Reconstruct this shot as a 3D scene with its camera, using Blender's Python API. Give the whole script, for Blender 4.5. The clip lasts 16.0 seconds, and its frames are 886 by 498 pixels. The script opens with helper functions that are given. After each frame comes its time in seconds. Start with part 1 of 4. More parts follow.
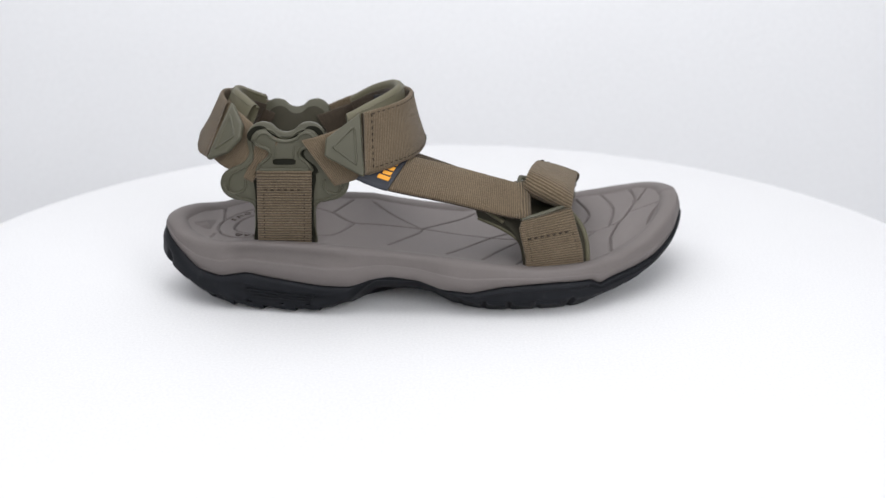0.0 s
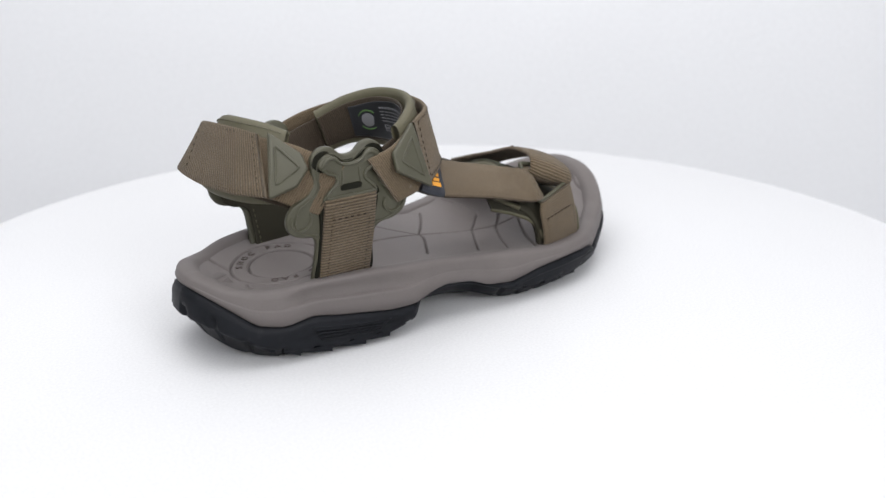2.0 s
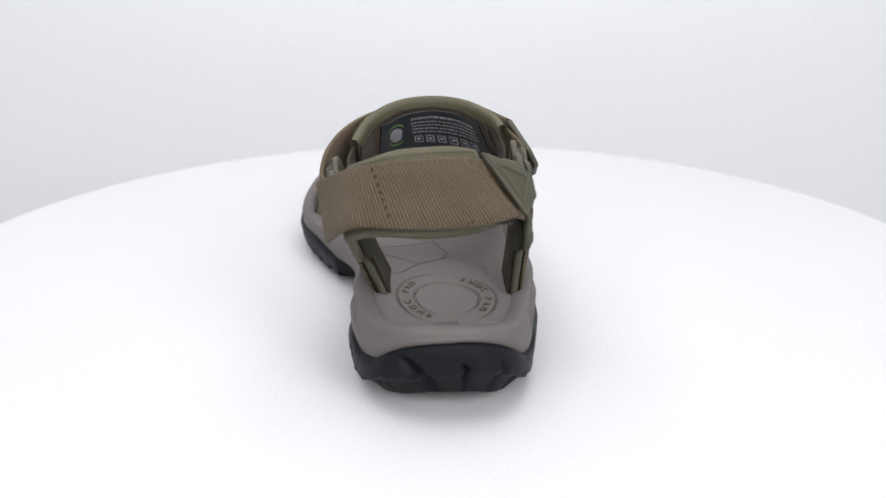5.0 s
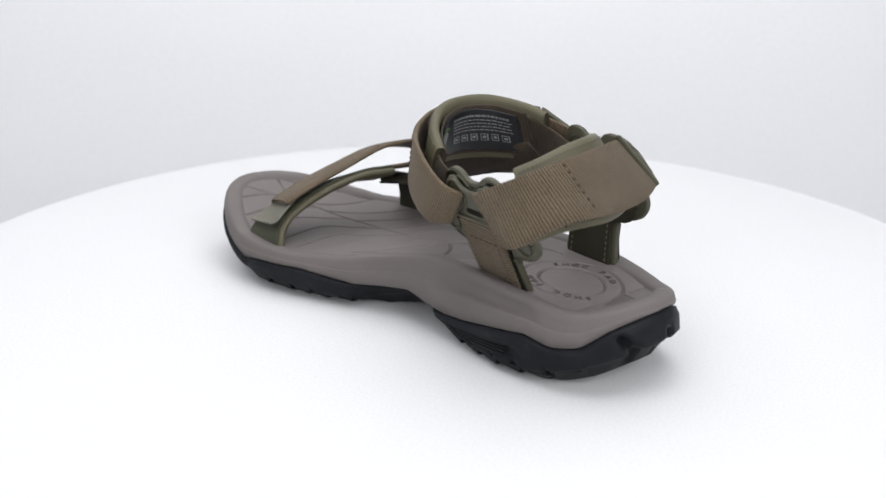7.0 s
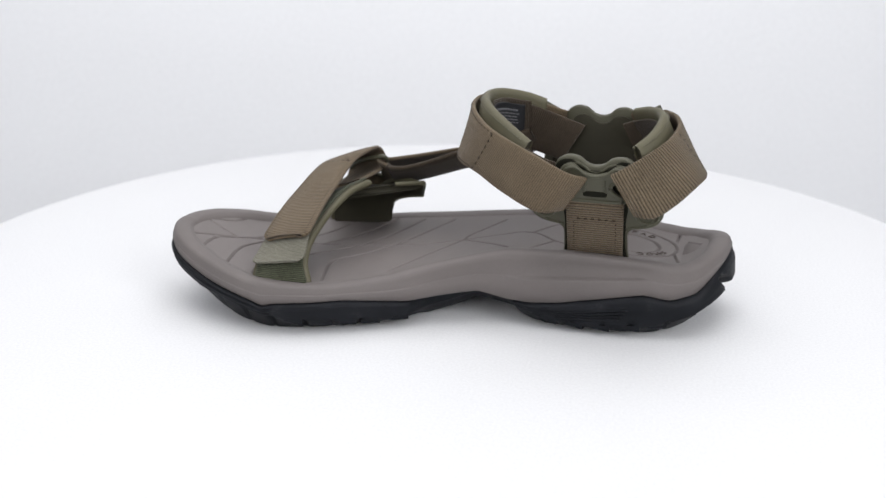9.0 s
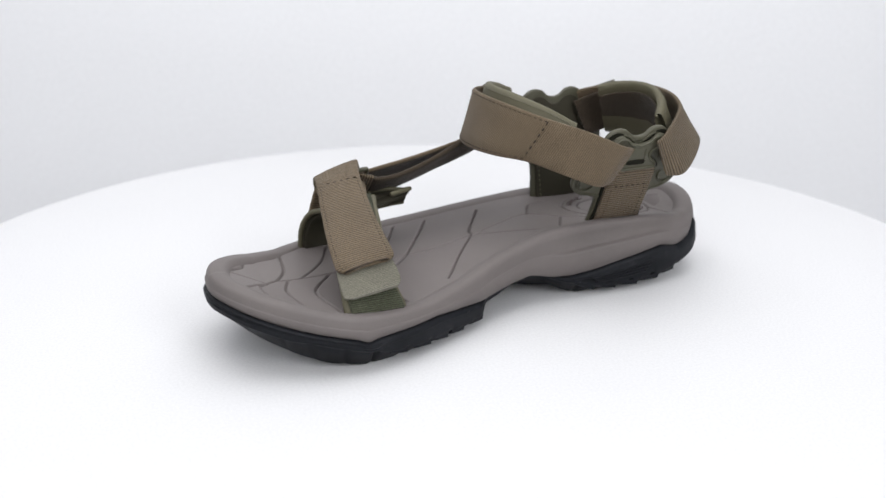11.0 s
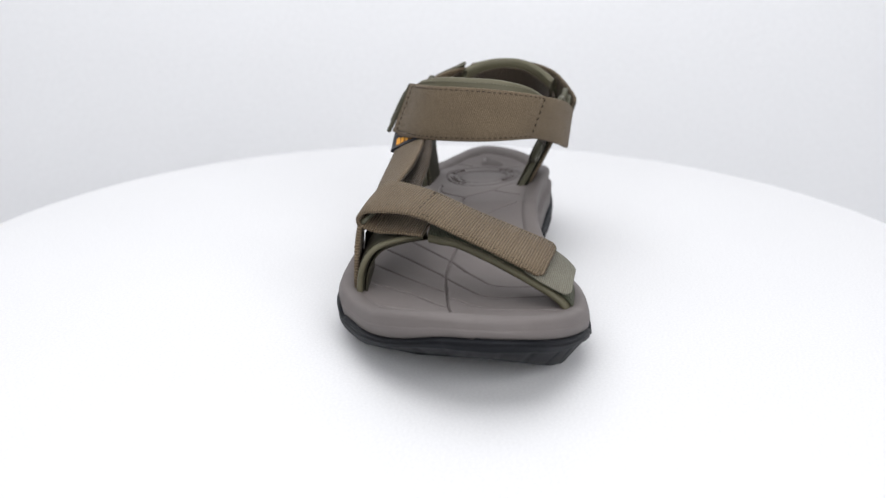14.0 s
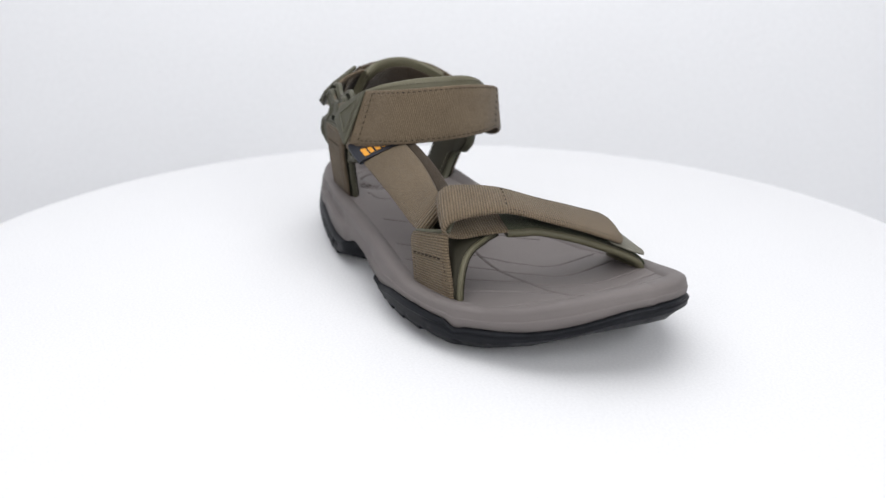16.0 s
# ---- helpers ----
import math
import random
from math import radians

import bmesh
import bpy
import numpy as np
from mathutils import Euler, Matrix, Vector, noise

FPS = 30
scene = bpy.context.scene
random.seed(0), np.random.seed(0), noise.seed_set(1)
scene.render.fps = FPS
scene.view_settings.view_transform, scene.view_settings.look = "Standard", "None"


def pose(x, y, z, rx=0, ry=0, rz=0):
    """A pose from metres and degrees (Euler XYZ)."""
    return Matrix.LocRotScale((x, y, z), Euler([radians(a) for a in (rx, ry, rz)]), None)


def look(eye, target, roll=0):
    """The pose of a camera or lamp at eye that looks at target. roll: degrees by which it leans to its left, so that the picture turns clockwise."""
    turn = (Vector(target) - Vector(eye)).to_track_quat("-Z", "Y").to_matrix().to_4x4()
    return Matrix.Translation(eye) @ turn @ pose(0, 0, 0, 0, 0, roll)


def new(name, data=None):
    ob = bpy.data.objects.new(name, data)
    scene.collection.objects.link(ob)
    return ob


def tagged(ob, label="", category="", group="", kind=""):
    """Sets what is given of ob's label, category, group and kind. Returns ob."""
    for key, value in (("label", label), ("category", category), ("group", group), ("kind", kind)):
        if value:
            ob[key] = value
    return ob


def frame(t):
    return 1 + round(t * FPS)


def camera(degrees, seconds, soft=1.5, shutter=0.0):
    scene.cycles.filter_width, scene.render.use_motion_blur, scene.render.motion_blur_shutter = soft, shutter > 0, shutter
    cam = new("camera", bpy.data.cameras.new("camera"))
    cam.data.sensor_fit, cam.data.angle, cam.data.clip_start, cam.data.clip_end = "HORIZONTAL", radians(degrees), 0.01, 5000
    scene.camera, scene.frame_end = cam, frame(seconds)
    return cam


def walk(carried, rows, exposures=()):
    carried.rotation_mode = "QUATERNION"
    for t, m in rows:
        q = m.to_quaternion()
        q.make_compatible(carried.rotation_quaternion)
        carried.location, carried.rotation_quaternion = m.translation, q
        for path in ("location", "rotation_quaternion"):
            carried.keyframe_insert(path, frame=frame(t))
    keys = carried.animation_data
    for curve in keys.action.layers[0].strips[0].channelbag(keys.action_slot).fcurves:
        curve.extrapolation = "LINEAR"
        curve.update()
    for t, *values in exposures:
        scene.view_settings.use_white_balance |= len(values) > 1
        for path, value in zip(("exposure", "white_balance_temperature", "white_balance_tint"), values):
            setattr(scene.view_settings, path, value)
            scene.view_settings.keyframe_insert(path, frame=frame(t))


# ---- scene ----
# ---- camera: it stands still before the turntable ----
cam = camera(48.0, 16.0, soft=1.5)
STAND = pose(0.0, -0.5227, 0.2177, 69.436, -0.070, 0.151)
cam.data.dof.use_dof, cam.data.dof.focus_distance, cam.data.dof.aperture_fstop = True, 0.50, 8.0
walk(cam, [(0.0, STAND), (16.0, STAND)])
TURN, START = 18.38, -0.18     # degrees a second, counter-clockwise from above, and the angle at the start
MM = 0.001

# ---- light: a photo booth with a soft panel overhead ----
world = bpy.data.worlds.new("world")
world.use_nodes = True
world.node_tree.nodes["Background"].inputs[0].default_value = (0.9, 0.95, 1.0, 1)
world.node_tree.nodes["Background"].inputs[1].default_value = 0.1
scene.world = world


def area_lamp(name, eye, target, sx, sy, watts, colour):
    data = bpy.data.lights.new(name, "AREA")
    data.shape, data.size, data.size_y, data.energy, data.color = "RECTANGLE", sx, sy, watts, colour
    ob = new(name, data)
    ob.matrix_world = look(eye, target)
    return ob


area_lamp("top_softbox_light", (-0.10, 0.02, 0.80), (-0.10, 0.02, 0), 1.05, 0.95, 7.5, (0.982, 0.982, 1.0))
area_lamp("front_softbox_light", (-0.55, -1.12, 0.75), (0, 0, 0.05), 0.7, 0.7, 5.3, (0.982, 0.982, 1.0))
area_lamp("side_softbox_light", (0.75, -1.05, 0.75), (0, 0, 0.05), 0.7, 0.7, 11.2, (0.982, 0.982, 1.0))
scene.view_settings.exposure = -0.01


# ---- materials ----
class Nodes:
    def __init__(self, name):
        self.mat = bpy.data.materials.new(name)
        self.mat.use_nodes = True
        self.tree = self.mat.node_tree
        self.bsdf = self.tree.nodes["Principled BSDF"]

    def add(self, kind, **sets):
        n = self.tree.nodes.new(kind)
        for k, v in sets.items():
            n.inputs[k.replace("_", " ")].default_value = v
        return n

    def link(self, a, b):
        self.tree.links.new(a, b)

    def noise(self, scale, detail=4.0, rough=0.6, vec=None):
        n = self.add("ShaderNodeTexNoise", Scale=scale, Detail=detail, Roughness=rough)
        if vec is None:
            c = self.add("ShaderNodeTexCoord")
            vec = c.outputs["Object"]
        self.link(vec, n.inputs["Vector"])
        return n.outputs["Fac"]

    def ramp(self, fac, c0, c1, p0=0.3, p1=0.7):
        r = self.add("ShaderNodeValToRGB")
        r.color_ramp.elements[0].color, r.color_ramp.elements[0].position = (*c0, 1), p0
        r.color_ramp.elements[1].color, r.color_ramp.elements[1].position = (*c1, 1), p1
        self.link(fac, r.inputs[0])
        return r.outputs[0]

    def mix(self, fac, a, b, kind="MULTIPLY"):
        m = self.tree.nodes.new("ShaderNodeMixRGB")
        m.blend_type = kind
        for v, i in ((fac, 0), (a, 1), (b, 2)):
            if isinstance(v, (int, float)):
                m.inputs[i].default_value = v
            elif isinstance(v, tuple):
                m.inputs[i].default_value = (*v, 1)
            else:
                self.link(v, m.inputs[i])
        return m.outputs[0]

    def math(self, op, a, b=0.0):
        m = self.tree.nodes.new("ShaderNodeMath")
        m.operation = op
        for v, i in ((a, 0), (b, 1)):
            if isinstance(v, (int, float)):
                m.inputs[i].default_value = v
            else:
                self.link(v, m.inputs[i])
        return m.outputs[0]

    def bump(self, height, strength, distance):
        b = self.add("ShaderNodeBump", Strength=strength, Distance=distance)
        self.link(height, b.inputs["Height"])
        self.link(b.outputs[0], self.bsdf.inputs["Normal"])

    def finish(self, colour, rough, spec=0.4, metal=0.0):
        if isinstance(colour, tuple):
            self.bsdf.inputs["Base Color"].default_value = (*colour, 1)
        else:
            self.link(colour, self.bsdf.inputs["Base Color"])
        if isinstance(rough, (int, float)):
            self.bsdf.inputs["Roughness"].default_value = rough
        else:
            self.link(rough, self.bsdf.inputs["Roughness"])
        self.bsdf.inputs["Specular IOR Level"].default_value = spec
        self.bsdf.inputs["Metallic"].default_value = metal
        return self.mat


def speckled(name, c0, c1, rough, spec=0.4, fine=900.0, coarse=35.0, depth=0.00012, strength=0.5):
    """A moulded or sprayed surface: coarse tone drift, fine grain and relief."""
    n = Nodes(name)
    big, small = n.noise(coarse), n.noise(fine, 2.0)
    col = n.ramp(big, c0, c1)
    col = n.mix(0.35, col, n.ramp(small, (0.72, 0.72, 0.72), (1, 1, 1), 0.25, 0.75))
    n.bump(small, strength, depth)
    r = n.math("MULTIPLY_ADD", big, 0.15)
    r.node.inputs[2].default_value = rough - 0.07
    return n.finish(col, r, spec)


def webbing(name, c0, c1, pitch=0.00125, depth=0.0005, dark=0.3):
    """Ribbed woven tape: ribs across the tape, fine threads along it; the UV map is in metres."""
    n = Nodes(name)
    uv = n.add("ShaderNodeTexCoord").outputs["UV"]
    sep = n.add("ShaderNodeSeparateXYZ")
    n.link(uv, sep.inputs[0])
    wob = n.math("MULTIPLY", n.noise(120.0, 2.0), 0.0004)
    u = n.math("ADD", sep.outputs[0], wob)
    rib = n.math("SINE", n.math("MULTIPLY", u, 2 * math.pi / pitch))
    thr = n.math("SINE", n.math("MULTIPLY", sep.outputs[1], 2 * math.pi / 0.0007))
    half = n.math("MULTIPLY_ADD", rib, 0.5)
    half.node.inputs[2].default_value = 0.5
    tall = n.math("ADD", half, n.math("MULTIPLY", thr, 0.12))
    drift, fuzz = n.noise(45.0), n.noise(1400.0, 2.0)
    col = n.ramp(drift, c0, c1)
    # shade between the ribs is put into the colour; dark is its deepest tone
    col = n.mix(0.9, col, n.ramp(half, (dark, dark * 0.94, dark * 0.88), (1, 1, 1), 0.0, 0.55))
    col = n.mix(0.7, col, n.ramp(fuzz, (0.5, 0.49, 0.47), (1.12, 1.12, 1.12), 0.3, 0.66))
    n.bump(n.math("ADD", tall, n.math("MULTIPLY", fuzz, 0.5)), 1.0, depth)
    n.bsdf.inputs["Sheen Weight"].default_value = 0.08
    n.bsdf.inputs["Sheen Roughness"].default_value = 0.5
    return n.finish(col, 0.85, 0.2)


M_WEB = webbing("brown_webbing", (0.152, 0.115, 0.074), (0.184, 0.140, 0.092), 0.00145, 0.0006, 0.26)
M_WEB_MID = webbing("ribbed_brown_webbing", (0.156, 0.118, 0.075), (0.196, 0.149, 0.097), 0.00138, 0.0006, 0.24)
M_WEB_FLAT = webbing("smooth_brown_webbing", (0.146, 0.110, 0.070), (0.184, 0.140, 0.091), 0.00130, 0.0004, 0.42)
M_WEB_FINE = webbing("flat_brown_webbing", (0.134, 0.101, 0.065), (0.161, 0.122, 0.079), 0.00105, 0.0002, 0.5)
# dark pad lining; on inner and turned-back straps it paints brown webbing in shade
M_LINING_SHADED_WEB = webbing("lining_and_shaded_webbing", (0.046, 0.034, 0.023), (0.060, 0.045, 0.031), 0.0011, 0.0002, 0.6)
M_VELCRO = webbing("green_hook_tape", (0.0544, 0.0616, 0.0360), (0.0936, 0.1008, 0.0648), 0.0009, 0.0004)
M_FOAM = speckled("olive_foam", (0.0862, 0.0792, 0.0475), (0.1038, 0.0950, 0.0590), 0.6, 0.35, 1200.0)
M_OLIVE = speckled("olive_rubber", (0.0570, 0.0545, 0.0345), (0.0680, 0.0650, 0.0412), 0.5, 0.4, 1500.0)
M_DKOLIVE = speckled("dark_olive_lining", (0.024, 0.022, 0.014), (0.036, 0.032, 0.020), 0.75, 0.25, 1200.0)
M_TAB = webbing("pale_grey_green_tape", (0.165, 0.160, 0.128), (0.195, 0.189, 0.150), 0.0009, 0.0002, 0.5)
M_MID = speckled("taupe_foam_midsole", (0.1195, 0.1055, 0.1010), (0.1385, 0.1222, 0.1168), 0.62, 0.35, 1600.0, 28.0, 0.0001)
M_BED = speckled("taupe_footbed", (0.1330, 0.1165, 0.1115), (0.1560, 0.1386, 0.1325), 0.6, 0.35, 1500.0, 22.0, 0.00012)


def scuffed_rubber():
    """Black rubber, dusty and rubbed pale in small patches."""
    n = Nodes("black_rubber")
    big, small, patch = n.noise(45.0), n.noise(1100.0, 2.0), n.noise(85.0, 9.0, 0.72)
    col = n.ramp(big, (0.0055, 0.0063, 0.0082), (0.0095, 0.0103, 0.013))
    col = n.mix(n.ramp(patch, (0, 0, 0), (0.6, 0.6, 0.6), 0.58, 0.74), col, (0.036, 0.036, 0.039), "MIX")
    n.bump(small, 0.5, 0.00015)
    return n.finish(col, n.math("ADD", n.math("MULTIPLY", patch, 0.3), 0.38), 0.14)


M_OUT = scuffed_rubber()
M_STITCH = speckled("dark_brown_thread", (0.022, 0.016, 0.011), (0.034, 0.025, 0.017), 0.8, 0.2, 3000.0)
M_SEAM = speckled("grey_olive_thread", (0.115, 0.108, 0.080), (0.145, 0.136, 0.100), 0.8, 0.2, 3000.0)
M_LABEL = speckled("black_satin_label", (0.010, 0.011, 0.013), (0.016, 0.017, 0.02), 0.45, 0.4, 2500.0)
M_PRINT = speckled("grey_print", (0.16, 0.16, 0.17), (0.21, 0.21, 0.22), 0.7, 0.2, 2500.0)
M_PATCH = speckled("blue_black_patch", (0.012, 0.014, 0.02), (0.02, 0.022, 0.03), 0.55, 0.35, 2200.0)
M_ORANGE = speckled("orange_thread", (0.62, 0.27, 0.03), (0.78, 0.36, 0.05), 0.7, 0.25, 2500.0)
M_GREENPRINT = speckled("green_print", (0.06, 0.12, 0.04), (0.08, 0.15, 0.05), 0.7, 0.2, 2500.0)
# near-black for the shade in the brackets' gaps and slots
M_GAP_SHADE = speckled("black_gap_shade", (0.012, 0.012, 0.009), (0.014, 0.014, 0.010), 0.95, 0.05, 1500.0)
M_DISC = speckled("white_acrylic", (0.655, 0.657, 0.665), (0.673, 0.675, 0.683), 0.6, 0.2, 700.0, 4.0, 0.00003, 0.2)
M_WALL = speckled("white_backdrop", (0.825, 0.831, 0.845), (0.842, 0.847, 0.860), 0.9, 0.1, 300.0, 1.2, 0.0001, 0.2)
M_BASE = speckled("grey_paint", (0.5, 0.5, 0.51), (0.55, 0.55, 0.56), 0.5, 0.4, 700.0, 6.0)


# ---- building helpers ----
def mesh_from(name, verts, faces, mat, smooth=True, uvs=None):
    me = bpy.data.meshes.new(name)
    me.from_pydata([tuple(map(float, v)) for v in verts], [], faces)
    me.materials.append(mat)
    if smooth:
        me.polygons.foreach_set("use_smooth", [True] * len(me.polygons))
    if uvs is not None:
        layer = me.uv_layers.new(name="UVMap")
        idx = np.empty(len(me.loops), dtype=np.int32)
        me.loops.foreach_get("vertex_index", idx)
        layer.data.foreach_set("uv", np.asarray(uvs, dtype=np.float32)[idx].ravel())
    me.update()
    return me


def part(name, me, parent, label=""):
    ob = new(name, me)
    ob.parent = parent
    return tagged(ob, label)


def curve_pts(pts, n, closed=False):
    """Catmull-Rom through the points (millimetres), n samples evenly along its length."""
    p = np.asarray(pts, float)
    if closed:
        p = np.vstack([p[-1], p, p[0], p[1]])
    else:
        p = np.vstack([2 * p[0] - p[1], p, 2 * p[-1] - p[-2]])
    out = []
    for i in range(1, len(p) - 2):
        a, b, c, d = p[i - 1], p[i], p[i + 1], p[i + 2]
        for s in np.linspace(0, 1, 24, endpoint=False):
            out.append(0.5 * (2 * b + (c - a) * s + (2 * a - 5 * b + 4 * c - d) * s * s + (3 * b - a - 3 * c + d) * s ** 3))
    out.append(p[-2])
    out = np.array(out)
    l = np.concatenate([[0], np.cumsum(np.linalg.norm(np.diff(out, axis=0), axis=1))])
    t = np.linspace(0, l[-1], n, endpoint=not closed)
    return np.stack([np.interp(t, l, out[:, k]) for k in range(out.shape[1])], 1)


FLAT = [(0, -.25), (.03, -.5), (.25, -.5), (.5, -.5), (.75, -.5), (.97, -.5), (1, -.25), (1, .25), (.97, .5), (.75, .5), (.5, .5), (.25, .5), (.03, .5), (0, .25)]
SOFT = [(0, 0), (.02, -.3), (.08, -.47), (.25, -.5), (.5, -.5), (.75, -.5), (.92, -.47), (.98, -.3), (1, 0), (.98, .3), (.92, .47), (.75, .5), (.5, .5), (.25, .5), (.08, .47), (.02, .3)]


def ribbon_frame(edge_a, edge_b, n):
    a, b = curve_pts(edge_a, n), curve_pts(edge_b, n)
    mid = (a + b) / 2
    tan = np.gradient(mid, axis=0)
    nor = np.cross(tan, b - a)
    nor /= np.linalg.norm(nor, axis=1)[:, None]
    run = np.concatenate([[0], np.cumsum(np.linalg.norm(np.diff(mid, axis=0), axis=1))])
    return a, b, nor, run


def ribbon(name, edge_a, edge_b, thick, mat, n=70, profile=FLAT, lift=0.0, bow=0.0, jitter=0.15):
    """A tape between two edge lines (mm), with thickness; lift moves it along its normal, bow arches it across."""
    a, b, nor, run = ribbon_frame(edge_a, edge_b, n)
    verts, uvs, faces = [], [], []
    k = len(profile)
    for i in range(n):
        w = np.linalg.norm(b[i] - a[i])
        wob = jitter * noise.noise(Vector((run[i] * 0.09, a[i][0] * 0.02, thick)))
        for v, h in profile:
            q = a[i] + (b[i] - a[i]) * v + nor[i] * (h * thick + lift + bow * 4 * v * (1 - v) + wob)
            verts.append(q * MM)
            uvs.append((run[i] * MM, v * w * MM))
    for i in range(n - 1):
        for j in range(k):
            faces.append((i * k + j, i * k + (j + 1) % k, (i + 1) * k + (j + 1) % k, (i + 1) * k + j))
    faces.append(tuple(range(k)))
    faces.append(tuple(range((n - 1) * k, n * k))[::-1])
    return mesh_from(name, verts, faces, mat, True, uvs)


def capsule_row(name, pts, nors, length, radius, mat, gap=1.6):
    """Stitches: short rounded threads lying along a line of points (mm)."""
    verts, faces = [], []
    pts, nors = np.asarray(pts), np.asarray(nors)
    l = np.concatenate([[0], np.cumsum(np.linalg.norm(np.diff(pts, axis=0), axis=1))])
    t = length / 2
    while t + length / 2 < l[-1]:
        ends = [np.array([np.interp(t + s * length / 2, l, pts[:, k]) for k in range(3)]) for s in (-1, -.6, .6, 1)]
        nn = np.array([np.interp(t, l, nors[:, k]) for k in range(3)])
        d = ends[3] - ends[0]
        side = np.cross(d, nn)
        side /= np.linalg.norm(side) + 1e-9
        base = len(verts)
        for e, r, up in zip(ends, (.35, 1, 1, .35), (-1.0, -.1, -.1, -1.0)):
            for ang in range(5):
                c = math.radians(72 * ang)
                verts.append((e + side * radius * r * math.cos(c) + nn * radius * (r * math.sin(c) + up)) * MM)
        for i in range(3):
            for j in range(5):
                faces.append((base + i * 5 + j, base + i * 5 + (j + 1) % 5, base + (i + 1) * 5 + (j + 1) % 5, base + (i + 1) * 5 + j))
        t += length * gap
    return mesh_from(name, verts, faces, mat)


def stitch_on(name, edge_a, edge_b, path, lift, parent, n=120, length=1.6, radius=0.30, mat=None):
    """A stitched line on a tape: path gives (u, v) along and across it."""
    a, b, nor, run = ribbon_frame(edge_a, edge_b, n)
    uv = []
    for (u0, v0), (u1, v1) in zip(path, path[1:]):
        for s in np.linspace(0, 1, 40):
            uv.append((u0 + (u1 - u0) * s, v0 + (v1 - v0) * s))
    pts, nn = [], []
    for u, v in uv:
        x = u * (n - 1)
        f = [np.array([np.interp(x, range(n), arr[:, k]) for k in range(3)]) for arr in (a, b, nor)]
        pts.append(f[0] + (f[1] - f[0]) * v + f[2] * lift)
        nn.append(f[2] * (1 if lift > 0 else -1))
    return part(name, capsule_row(name, pts, nn, length, radius, mat or M_STITCH), parent)


def tube(name, pts, radius, mat, sides=10, n=60, closed=False, flat=1.0):
    c = curve_pts(pts, n, closed)
    tan = np.roll(c, -1, 0) - np.roll(c, 1, 0) if closed else np.gradient(c, axis=0)
    tan /= np.linalg.norm(tan, axis=1)[:, None]
    verts, faces = [], []
    up = np.array([0.13, 0.31, 0.94])
    for i in range(n):
        s = np.cross(tan[i], up)
        s /= np.linalg.norm(s)
        w = np.cross(s, tan[i])
        for j in range(sides):
            ang = 2 * math.pi * j / sides
            verts.append((c[i] + radius * (s * math.cos(ang) + flat * w * math.sin(ang))) * MM)
    for i in range(n if closed else n - 1):
        for j in range(sides):
            i2 = (i + 1) % n
            faces.append((i * sides + j, i * sides + (j + 1) % sides, i2 * sides + (j + 1) % sides, i2 * sides + j))
    if not closed:
        faces += [tuple(range(sides))[::-1], tuple(range((n - 1) * sides, n * sides))]
    return mesh_from(name, verts, faces, mat)


def plate(name, outline, place, out0, out1, mat, n=90, round_mm=0.8, spread=0.0):
    """A moulded plate: a closed outline in plate coordinates (mm), put in space by place(a, b, out)."""
    o = curve_pts(outline, n, True)
    d = np.roll(o, -1, 0) - np.roll(o, 1, 0)
    nrm = np.stack([d[:, 1], -d[:, 0]], 1)
    nrm /= np.linalg.norm(nrm, axis=1)[:, None]
    if np.sum(o[:, 0] * np.roll(o[:, 1], -1) - np.roll(o[:, 0], -1) * o[:, 1]) < 0:
        nrm = -nrm
    s = 1 if out1 > out0 else -1
    rings = [(out0, round_mm), (out0 + s * round_mm * .6, 0), (out1 - s * round_mm, 0), (out1 - s * round_mm * .3, round_mm * .3), (out1, round_mm)]
    verts, faces = [], []
    for h, ins in rings:
        for p, q in zip(o, nrm):
            e = p - q * (ins - spread)
            verts.append(np.asarray(place(e[0], e[1], h)) * MM)
    for i in range(len(rings) - 1):
        for j in range(n):
            faces.append((i * n + j, i * n + (j + 1) % n, (i + 1) * n + (j + 1) % n, (i + 1) * n + j))
    faces.append(tuple(range(n))[::-1])
    faces.append(tuple(range((len(rings) - 1) * n, len(rings) * n)))
    bm = bmesh.new()
    me = mesh_from(name, verts, faces, mat)
    bm.from_mesh(me)
    big = [f for f in bm.faces if len(f.verts) > 4]
    bmesh.ops.triangulate(bm, faces=big)
    bmesh.ops.recalc_face_normals(bm, faces=bm.faces)
    bm.to_mesh(me)
    bm.free()
    me.polygons.foreach_set("use_smooth", [True] * len(me.polygons))
    return me


# ---- the booth ----
def sweep_backdrop():
    """One seamless sheet: floor, a wide cove, back wall; with thickness."""
    prof = [(-1.3, -0.75), (0.1, -0.75), (0.38, -0.75)]
    for i in range(1, 13):
        a = math.radians(90 * i / 12)
        prof.append((0.38 + 0.24 * math.sin(a), -0.75 + 0.24 * (1 - math.cos(a))))
    prof += [(0.62, 0.3), (0.62, 1.45)]
    verts, faces = [], []
    for x in np.linspace(-1.4, 1.4, 9):
        verts += [(x, y, z) for y, z in prof]
    k = len(prof)
    for i in range(8):
        for j in range(k - 1):
            faces.append((i * k + j, (i + 1) * k + j, (i + 1) * k + j + 1, i * k + j + 1))
    ob = new("backdrop", mesh_from("backdrop", verts, faces, M_WALL))
    mod = ob.modifiers.new("thickness", "SOLIDIFY")
    mod.thickness, mod.offset = 0.01, -1
    return tagged(ob, "seamless white paper backdrop curving up behind the turntable", "backdrop", kind="structure")


